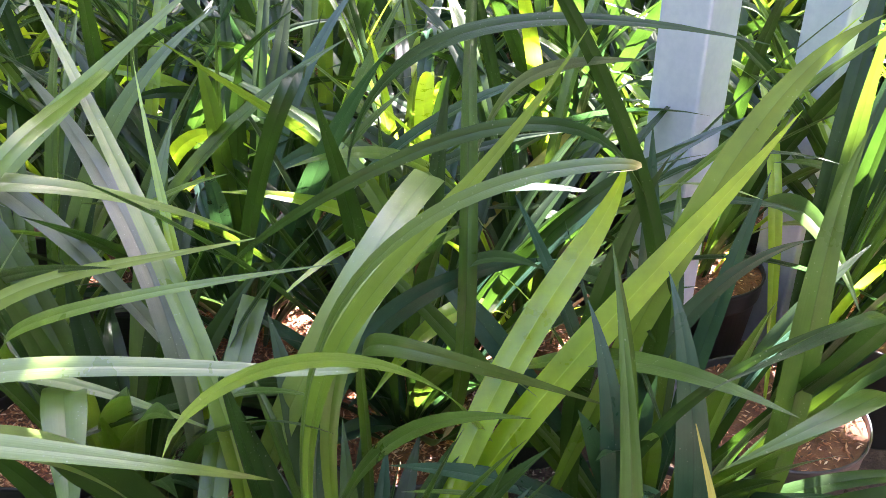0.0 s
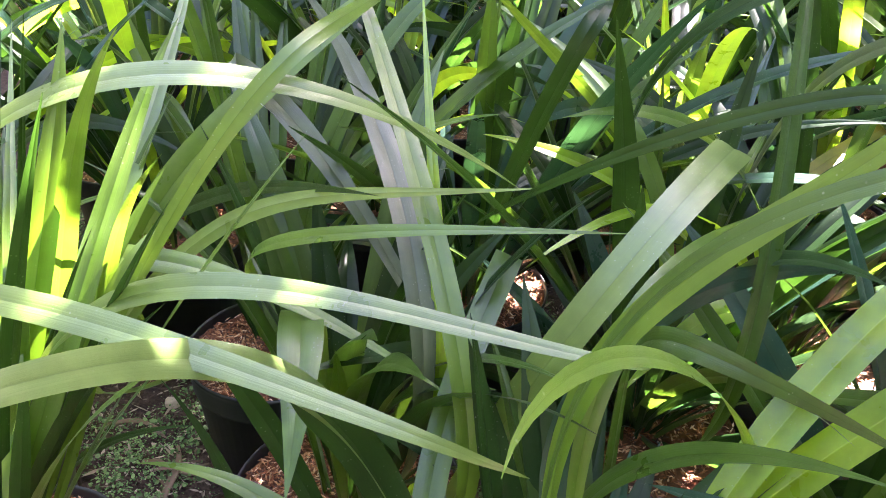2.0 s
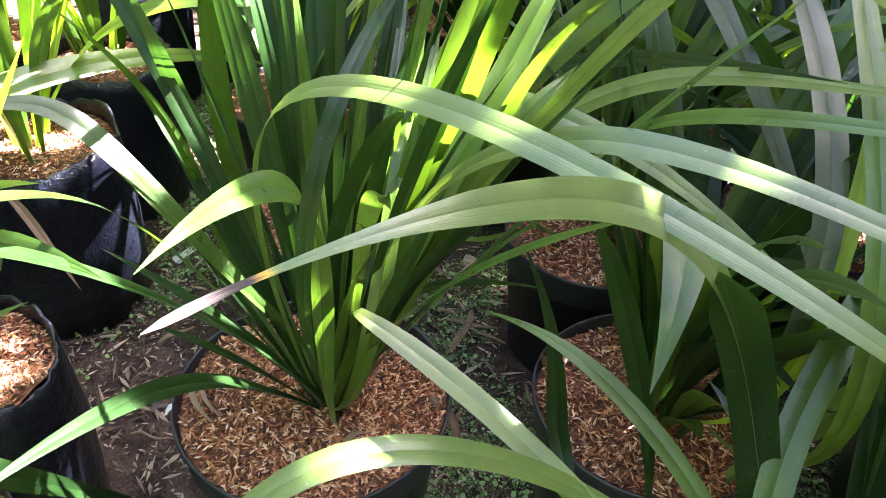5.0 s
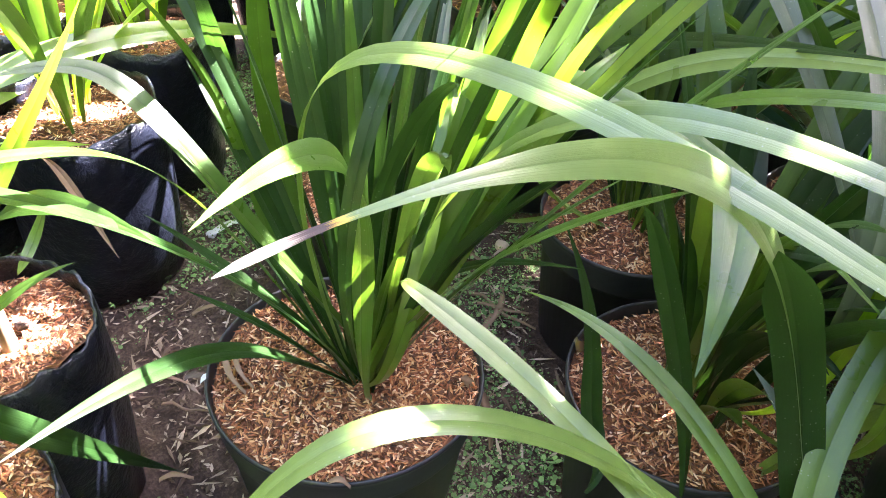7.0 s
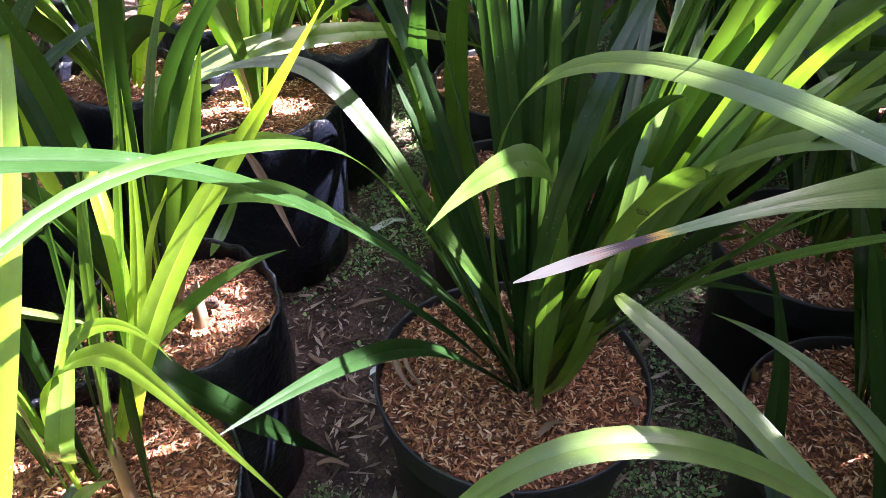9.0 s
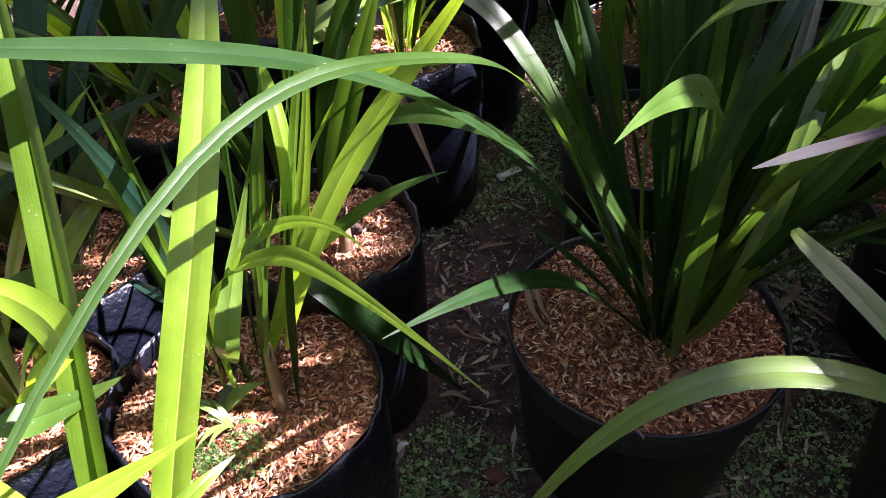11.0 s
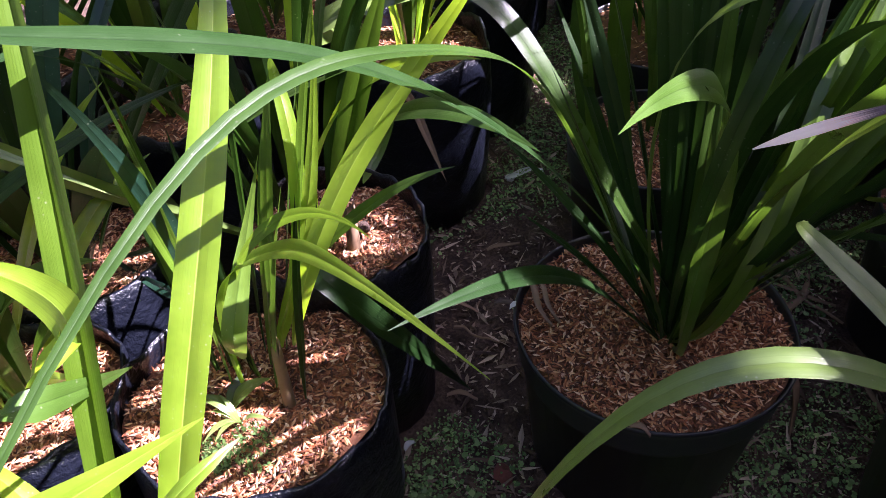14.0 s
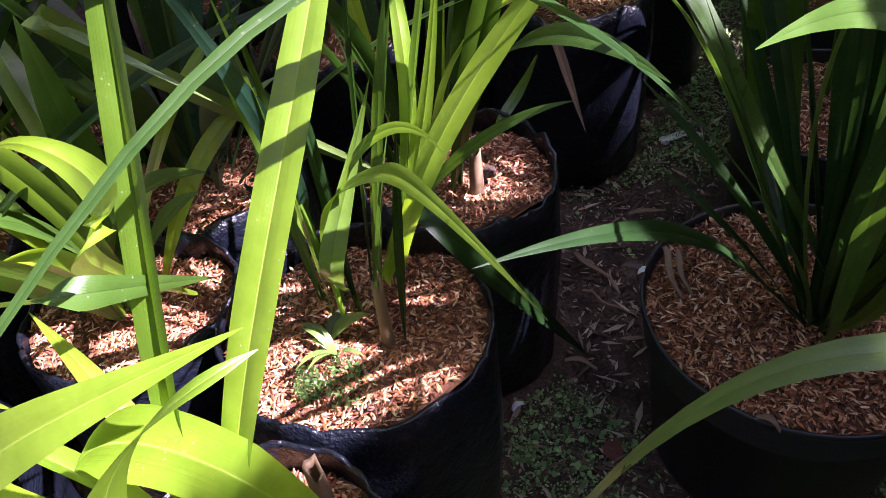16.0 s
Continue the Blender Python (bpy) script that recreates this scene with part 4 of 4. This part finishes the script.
POTS = [MAIN_POT, POT_BEHIND, POT_BESIDE, POT_FRONT, POT_FAR, POT_NEAR, BAG_LIT, BAG_SECOND, BAG_THIRD, BAG_NEAR, BAG_LEFT, BAG_SIDE]


def weeds():
    rng = random.Random(8)
    verts, faces = [], []
    for k in range(26000):
        x, y = free_spot(rng)
        if noise.noise(Vector((x * 7, y * 7, 3.3))) + rng.gauss(0, 0.12) < -0.02 or (x + 0.72) ** 2 + (y - 0.29) ** 2 < 0.011 * rng.uniform(0.5, 1.2):
            continue
        z = ground_height(x, y)
        tall = rng.uniform(0.004, 0.018)
        for leaflet in range(rng.randint(6, 13)):
            a = rng.uniform(0, 6.283)
            reach, size = rng.uniform(0.001, 0.011), rng.uniform(0.0007, 0.0016) * rng.choice((1, 1, 1, 1, 1, 2.2))
            c = Vector((x + math.cos(a) * reach, y + math.sin(a) * reach, z + rng.uniform(0.001, tall)))
            d = Vector((math.cos(a), math.sin(a), rng.uniform(-0.5, 0.7))).normalized()
            s = d.cross(Vector((rng.gauss(0, .5), rng.gauss(0, .5), 1))).normalized()
            n0 = len(verts)
            lift = d.cross(s) * size * rng.uniform(-0.35, 0.35)
            verts += [c - d * size, c - d * size * .35 + s * size * .72 + lift, c + d * size * .5 + s * size * .68 + lift, c + d * size, c + d * size * .5 - s * size * .68 + lift, c - d * size * .35 - s * size * .72 + lift]
            faces += [(n0, n0 + 1, n0 + 2, n0 + 3), (n0, n0 + 3, n0 + 4, n0 + 5)]
    tagged(new("ground_weed", mesh_of("ground_weed", verts, faces, WEED, smooth=False)), "low creeping weeds with tiny round leaves on damp soil", "weed", kind="stuff")
    verts, faces = [], []
    for k in range(30000):
        x, y = free_spot(rng)
        z = ground_height(x, y) + rng.uniform(0.001, 0.005)
        n0 = len(verts)
        verts += hull_shape(rng, Vector((x, y, z)), rng.uniform(0.003, 0.011), rng.uniform(0.0012, 0.0036), Vector((0, 0, 1)))
        faces += [tuple(n0 + i for i in f) for f in HULL_FACES]
    for k in range(4200):
        x, y = free_spot(rng)
        n0 = len(verts)
        verts += hull_shape(rng, Vector((x, y, ground_height(x, y) + 0.004)), rng.uniform(0.010, 0.038), rng.uniform(0.002, 0.006), Vector((0, 0, 1)))
        faces += [tuple(n0 + i for i in f) for f in HULL_FACES]
    tagged(new("soil_litter", mesh_of("soil_litter", verts, faces, CHIP, smooth=False)), "crumbs of soil, husk and bark strewn on the ground", "litter", kind="stuff")


weeds()


def strip(name, at, az, size, wide, mat, label, category, rise=0.004, parent=None):
    """A curled dry shred lying on its support."""
    verts, faces = [], []
    d = Vector((math.cos(az), math.sin(az), 0))
    s = Vector((-d.y, d.x, 0))
    n = 9
    for k in range(n):
        q = k / (n - 1)
        w = wide * (0.35 + 0.65 * math.sin(math.pi * min(0.95, q + 0.12))) / 2
        c = d * (q - 0.5) * size + s * 0.06 * size * math.sin(q * 5 + at[0] * 30) + Vector((0, 0, rise * math.sin(q * 3.1)))
        verts += [c - s * w + Vector((0, 0, 0.002)), c, c + s * w + Vector((0, 0, 0.0022)), c - Vector((0, 0, 0.0012))]
    for k in range(n - 1):
        i = 4 * k
        faces += [(i, i + 1, i + 5, i + 4), (i + 1, i + 2, i + 6, i + 5), (i + 2, i + 3, i + 7, i + 6), (i + 3, i, i + 4, i + 7)]
    ob = new(name, mesh_of(name, verts, faces, mat))
    ob.location = at
    return tagged(ob, label, category)


strip("dry_leaf_shred", (-0.572, 0.640, 0.006), 2.0, 0.085, 0.010, DRY, "curled tan dry leaf lying on the soil", "dry leaf")
strip("dry_leaf_shred", (-0.655, 0.690, 0.006), 0.2, 0.070, 0.008, DRY, "curled tan dry leaf lying on the soil", "dry leaf")
strip("bark_shred", (-0.586, 0.310, 0.158), -0.2, 0.052, 0.0055, DRY, "splinter of bark on the rice hulls", "bark")
strip("bark_shred", (-0.583, 0.317, 0.158), -0.22, 0.046, 0.0045, DRY, "splinter of bark on the rice hulls", "bark")
strip("bark_shred", (-0.470, 0.362, 0.157), 1.35, 0.024, 0.006, DRY, "splinter of bark on the rice hulls", "bark")
strip("bark_shred", (-0.604, 0.292, 0.150), 0.9, 0.020, 0.007, BARK, "dark bark chip by the rim of the pot", "bark")
strip("dry_leaf_shred", (-0.452, 0.300, 0.157), 0.5, 0.016, 0.005, DRY, "pale shred on the rice hulls by the rim", "dry leaf")
strip("dry_leaf_shred", (-0.405, 0.400, 0.004), 1.2, 0.055, 0.009, DRY, "brown dry leaf lying on the soil", "dry leaf")


def stub(at, height, r, label):
    """The dried stump of an old stem, split at its top."""
    rng = random.Random(int(at[0] * 1000))
    rings = [[Vector((r * (1 - 0.25 * q) * math.cos(a), r * (1 - 0.25 * q) * math.sin(a), q * height * (1 if q < 1 else rng.uniform(0.75, 1.1)))) for a in [0.785 * k for k in range(8)]] for q in (0, 0.4, 0.8, 1.0)]
    rings.append([v * 0.6 - Vector((0, 0, height * 0.12)) + Vector((0, 0, v.z * 0.4)) for v in rings[-1]])
    ob = new("stem_stump", lathe("stem_stump", rings, DRY))
    ob.location = at
    return tagged(ob, label, "stump")


stub((-0.575, 0.100, 0.180), 0.062, 0.0045, "brown dried stem stump standing in rice hulls")
stub((-0.684, 0.199, 0.192), 0.045, 0.0060, "brown dried stem stump standing in rice hulls")
stub((-0.470, 0.040, 0.184), 0.050, 0.0060, "brown dried stem stump standing in rice hulls")


def sprout(at, seed, sizes, mats, label, wide=0.34):
    """A young shoot with a few short broad leaves."""
    p = empty("young_shoot", at, label, "seedling")
    rng = random.Random(seed)
    for k, size in enumerate(sizes):
        az = rng.uniform(0, 6.283)
        out = Vector((math.cos(az), math.sin(az), 0))
        a = Vector(at)
        blade(p, (a, a + Vector((0, 0, size * 0.45)) + out * size * 0.1, a + Vector((0, 0, size * 0.75)) + out * size * 0.45, a + Vector((0, 0, size * 0.6)) + out * size * 0.9), size * wide, rng.choice(mats), keel=0.3, steps=10, neck=0.25, point=0.5)
    return p


sprout((-0.5845, 0.0635, 0.186), 3, (0.034, 0.026, 0.022), [PALE_SHEEN, GREY], "pale young shoot sprouting beside the plant", 0.36)
sprout((-0.572, 0.066, 0.186), 5, (0.030, 0.026, 0.034, 0.022, 0.028, 0.030, 0.024), [PALE_SHEEN], "tuft of narrow pale young leaves in rice hulls", 0.15)


def moss_tuft(cx, cy, z, r, seed):
    rng = random.Random(seed)
    verts, faces = [], []
    for k in range(420):
        a, q = rng.uniform(0, 6.283), r * math.sqrt(rng.random())
        c = Vector((q * math.cos(a), q * math.sin(a) * 0.6, rng.uniform(0.001, 0.010)))
        d = Vector((rng.gauss(0, 1), rng.gauss(0, 1), rng.uniform(0.2, 1))).normalized()
        s = d.orthogonal().normalized()
        e = rng.uniform(0.0010, 0.0022)
        n0 = len(verts)
        verts += [c - d * e, c + s * e * .7, c + d * e, c - s * e * .7]
        faces.append((n0, n0 + 1, n0 + 2, n0 + 3))
    ob = new("weed_tuft", mesh_of("weed_tuft", verts, faces, WEED, smooth=False))
    ob.location = (cx, cy, z)
    return tagged(ob, "tuft of tiny green weeds growing in rice hulls", "weed", kind="stuff")


moss_tuft(-0.546, 0.067, 0.188, 0.022, 2)
moss_tuft(-0.553, 0.045, 0.188, 0.014, 4)


def lump(name, at, size, mat, label, category, seed):
    bm = bmesh.new()
    bmesh.ops.create_icosphere(bm, subdivisions=2, radius=1.0)
    for v in bm.verts:
        v.co *= 1 + 0.28 * noise.noise(v.co * 1.6 + Vector((seed, 0, 0)))
        v.co = Vector((v.co.x * size, v.co.y * size * 0.75, v.co.z * size * 0.55))
    me = bpy.data.meshes.new(name)
    bm.to_mesh(me)
    bm.free()
    me.materials.append(mat)
    ob = new(name, me)
    ob.location = at
    return tagged(ob, label, category)


lump("stone", (-0.551, 0.258, 0.006), 0.011, STONE, "dull red stone lying on the soil", "stone", 1)
lump("stone", (-0.912, 0.501, 0.004), 0.008, WHITE, "small pale stone lying on the soil", "stone", 2)
lump("stone", (-0.640, 0.740, 0.006), 0.011, CHIP, "grey-brown stone lying on weedy soil", "stone", 3)
lump("stone", (-0.520, 0.790, 0.006), 0.012, CHIP, "grey-brown stone lying on weedy soil", "stone", 4)
lump("clod", (-0.700, 0.215, 0.198), 0.007, SOIL, "dark soil clod on sunlit rice hulls", "clod", 5)
strip("white_piece", (-0.669, 0.172, 0.006), 0.7, 0.022, 0.010, WHITE, "crumpled white plastic scrap on the soil", "scrap")
strip("white_piece", (-0.613, 0.200, 0.012), 1.9, 0.012, 0.006, WHITE, "torn white plastic scrap beside the bags", "scrap")
# this white strip stands in for a leaf whitened by sun
strip("white_piece", (-0.905, 0.520, 0.006), 1.3, 0.050, 0.012, WHITE, "white strip standing in for a sunlit leaf by a grow bag", "scrap")
for k, (x, y, a, s) in enumerate(((-0.567, 0.648, 0.5, 0.06), (-0.489, 0.522, 1.9, 0.05), (-0.75, 0.33, 0.3, 0.05), (-0.80, 0.42, 1.4, 0.04), (-0.70, 0.42, 2.4, 0.035), (-0.64, 0.27, 0.9, 0.03), (-0.45, 0.60, 2.6, 0.05), (-0.60, 0.56, 1.1, 0.045))):
    strip("dry_leaf_shred", (x, y, 0.006), a, s, 0.006, DRY, "curled tan dry leaf lying on the soil", "dry leaf")


def twig(at, az, size, r, label):
    """A thin bent stick lying on the soil."""
    d, q = Vector((math.cos(az), math.sin(az), 0)), Vector((-math.sin(az), math.cos(az), 0))
    mids = [d * (k / 5 - 0.5) * size + q * 0.05 * size * math.sin(k * 1.4) + Vector((0, 0, 0.003 * math.sin(k * 2.1))) for k in range(6)]
    rings = [[m + (q * math.cos(a) + Vector((0, 0, math.sin(a)))) * r * (1 - 0.1 * k) for a in [1.047 * j for j in range(6)]] for k, m in enumerate(mids)]
    ob = new("twig", lathe("twig", rings, DRY))
    ob.location = at
    return tagged(ob, label, "twig")


twig((-0.566, 0.644, 0.010), 0.07, 0.090, 0.0028, "pale bent twig lying on weedy soil")
twig((-0.700, 0.322, 0.008), 0.6, 0.050, 0.0020, "short pale twig lying on dark soil")
twig((-0.662, 0.420, 0.008), 2.2, 0.060, 0.0018, "short pale twig lying on dark soil")
for (x, y, z), az, tilt, size, wide, text in (((-0.440, 0.437, 0.125), 0.6, 70, 0.085, 0.011, "pale dry leaf hanging over the rim of the pot"), ((-0.406, 0.524, 0.140), 1.8, 78, 0.062, 0.012, "tan strip of bark standing at the rim of the pot")):
    strip("dry_leaf_shred", (x, y, z), 0.0, size, wide, DRY, text, "dry leaf").rotation_euler = (0.3, radians(tilt), az)
# the pale scuff on the rim of the pot
part("scuff", mesh_of("scuff", [(0.0, -0.0035, 0.0), (0.0026, -0.003, 0.0016), (0.0026, 0.003, 0.0016), (0.0, 0.0035, 0.0), (-0.0022, 0.003, -0.003), (-0.0022, -0.003, -0.003)], [(0, 1, 2, 3), (0, 3, 4, 5)], WHITE), MAIN_POT, "pale scuff on the rim").matrix_basis = pose(-0.0685, -0.0850, 0.1588, 0, 0, 51)


# ---- unseen walls, added to keep low sky light off the beds ----
def added_wall(name, x0, y0, x1, y1, h=5.6):
    d = Vector((x1 - x0, y1 - y0, 0)).normalized() * 0.02
    s = Vector((-d.y, d.x, 0))
    base = [Vector((x0, y0, 0)) - s, Vector((x1, y1, 0)) - s, Vector((x1, y1, 0)) + s, Vector((x0, y0, 0)) + s]
    verts = base + [v + Vector((0, 0, h)) for v in base]
    faces = [(0, 1, 5, 4), (1, 2, 6, 5), (2, 3, 7, 6), (3, 0, 4, 7), (4, 5, 6, 7)]
    tagged(new(name, mesh_of(name, verts, faces, WALL_GREEN, smooth=False)), "unseen dark green wall added to cut low sky light", "wall", kind="structure")


added_wall("added_wall_north", -5.0, 5.4, 5.0, 5.4)
added_wall("added_wall_south", 5.0, -4.2, -5.0, -4.2)
added_wall("added_wall_west", -5.0, -4.2, -5.0, 5.4)
added_wall("added_wall_east", 5.0, 5.4, 5.0, -4.2)


# ---- posts ----
def post(cx, cy, side, h, turn):
    thing = empty("steel_post", (cx, cy, 0.0), "square galvanised steel post standing among the plants", "post", "steel posts")
    thing.rotation_euler = (0, 0, radians(turn))
    bm = bmesh.new()
    bmesh.ops.create_cube(bm, size=1.0, matrix=Matrix.Translation((0, 0, h / 2)) @ Matrix.Diagonal((side, side, h, 1)))
    upright = [e for e in bm.edges if abs(e.verts[0].co.z - e.verts[1].co.z) > 0.5]
    bmesh.ops.bevel(bm, geom=upright, offset=0.004, segments=3, affect="EDGES", profile=0.5)
    me = bpy.data.meshes.new("shaft")
    bm.to_mesh(me)
    bm.free()
    me.materials.append(STEEL)
    part("shaft", me, thing)
    return thing


post(0.196, 0.870, 0.058, 2.6, 42)
post(0.440, 1.090, 0.058, 2.6, 42)


# ---- an unseen tree, added to shade and dapple the beds ----
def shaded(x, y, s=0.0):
    """Whether the added crown is made to shade this spot of the beds."""
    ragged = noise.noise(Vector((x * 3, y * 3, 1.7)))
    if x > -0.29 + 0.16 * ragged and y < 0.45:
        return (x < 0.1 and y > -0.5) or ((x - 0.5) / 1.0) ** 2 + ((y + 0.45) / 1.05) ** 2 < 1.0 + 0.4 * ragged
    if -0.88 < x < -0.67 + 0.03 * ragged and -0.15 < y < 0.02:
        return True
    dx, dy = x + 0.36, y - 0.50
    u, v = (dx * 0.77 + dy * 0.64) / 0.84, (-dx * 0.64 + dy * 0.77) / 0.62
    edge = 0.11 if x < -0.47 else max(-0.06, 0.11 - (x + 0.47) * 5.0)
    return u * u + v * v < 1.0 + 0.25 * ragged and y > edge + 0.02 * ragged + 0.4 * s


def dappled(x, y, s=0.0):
    """Further off the added crown is thinned to let half of the sun through."""
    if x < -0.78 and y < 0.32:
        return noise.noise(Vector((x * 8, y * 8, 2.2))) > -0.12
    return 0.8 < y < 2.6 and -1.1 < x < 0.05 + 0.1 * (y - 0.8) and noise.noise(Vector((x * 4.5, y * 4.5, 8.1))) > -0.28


# holes left in the added crown so sun falls on chosen spots
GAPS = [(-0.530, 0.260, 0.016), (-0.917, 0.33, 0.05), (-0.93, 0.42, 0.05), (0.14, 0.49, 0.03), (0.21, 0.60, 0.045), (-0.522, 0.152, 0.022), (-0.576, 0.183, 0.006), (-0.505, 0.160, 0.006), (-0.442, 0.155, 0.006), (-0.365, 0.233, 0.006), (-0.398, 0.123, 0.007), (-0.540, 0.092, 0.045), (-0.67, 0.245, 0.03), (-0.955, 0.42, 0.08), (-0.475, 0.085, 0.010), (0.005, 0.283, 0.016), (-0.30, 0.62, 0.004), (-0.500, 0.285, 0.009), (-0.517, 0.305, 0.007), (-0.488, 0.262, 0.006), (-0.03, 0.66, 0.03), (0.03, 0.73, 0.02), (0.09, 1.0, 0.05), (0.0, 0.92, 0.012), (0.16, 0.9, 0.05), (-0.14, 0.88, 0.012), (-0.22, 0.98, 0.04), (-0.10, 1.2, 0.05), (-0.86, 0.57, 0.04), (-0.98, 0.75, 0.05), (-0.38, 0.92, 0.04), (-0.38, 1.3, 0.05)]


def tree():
    thing = empty("shade_tree", (2.7, 3.6, 0.0), "unseen broad tree added to shade the nursery beds", "tree")
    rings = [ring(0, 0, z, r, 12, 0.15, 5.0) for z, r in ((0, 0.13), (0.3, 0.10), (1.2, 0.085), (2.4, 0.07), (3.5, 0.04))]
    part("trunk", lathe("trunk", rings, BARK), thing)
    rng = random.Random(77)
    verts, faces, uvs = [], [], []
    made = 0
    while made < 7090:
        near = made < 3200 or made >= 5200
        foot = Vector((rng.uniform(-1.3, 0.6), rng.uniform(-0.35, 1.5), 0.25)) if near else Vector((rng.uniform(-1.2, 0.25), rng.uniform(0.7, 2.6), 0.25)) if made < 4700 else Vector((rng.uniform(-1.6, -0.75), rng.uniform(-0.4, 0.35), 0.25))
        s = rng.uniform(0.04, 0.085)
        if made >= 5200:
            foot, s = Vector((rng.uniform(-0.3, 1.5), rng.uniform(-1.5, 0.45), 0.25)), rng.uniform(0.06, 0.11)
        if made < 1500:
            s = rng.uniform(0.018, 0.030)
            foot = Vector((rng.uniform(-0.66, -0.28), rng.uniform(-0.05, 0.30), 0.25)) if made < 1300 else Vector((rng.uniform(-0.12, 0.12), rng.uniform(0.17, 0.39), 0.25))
        # a strip of crown leaves set to shade one long leaf
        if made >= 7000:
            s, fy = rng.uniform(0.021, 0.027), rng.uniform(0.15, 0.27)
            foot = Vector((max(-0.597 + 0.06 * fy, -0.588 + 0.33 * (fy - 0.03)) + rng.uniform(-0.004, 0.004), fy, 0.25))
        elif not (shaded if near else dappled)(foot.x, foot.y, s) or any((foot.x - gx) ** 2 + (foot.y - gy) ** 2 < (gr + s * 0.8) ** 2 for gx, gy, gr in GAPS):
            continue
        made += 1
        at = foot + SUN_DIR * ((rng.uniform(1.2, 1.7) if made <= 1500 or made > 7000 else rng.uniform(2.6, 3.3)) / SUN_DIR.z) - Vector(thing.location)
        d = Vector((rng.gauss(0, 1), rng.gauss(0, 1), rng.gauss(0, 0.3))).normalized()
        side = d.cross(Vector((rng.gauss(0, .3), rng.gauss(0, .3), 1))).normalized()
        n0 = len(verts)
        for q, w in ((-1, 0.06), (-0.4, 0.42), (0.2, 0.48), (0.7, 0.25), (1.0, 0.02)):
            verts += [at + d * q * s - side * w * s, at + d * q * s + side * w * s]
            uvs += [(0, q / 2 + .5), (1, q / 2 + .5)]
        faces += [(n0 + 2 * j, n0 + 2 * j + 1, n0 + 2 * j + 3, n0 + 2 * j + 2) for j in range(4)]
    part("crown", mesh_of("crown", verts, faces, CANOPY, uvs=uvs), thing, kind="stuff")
    for k, (tx, ty) in enumerate(((0.9, 2.9), (1.3, 3.4), (1.8, 3.9), (1.5, 4.6), (0.6, 3.6))):
        tip = Vector((tx, ty, 3.4)) - Vector(thing.location)
        mids = [Vector((0, 0, 2.6)).lerp(tip, q) + Vector((0, 0, 0.25 * math.sin(q * 3.1))) for q in (0, .25, .5, .75, 1)]
        part("limb", lathe("limb", [[v + w for w in ring(0, 0, 0, 0.03 * (1.1 - q * .22), 7)] for q, v in enumerate(mids)], BARK), thing)
    return thing


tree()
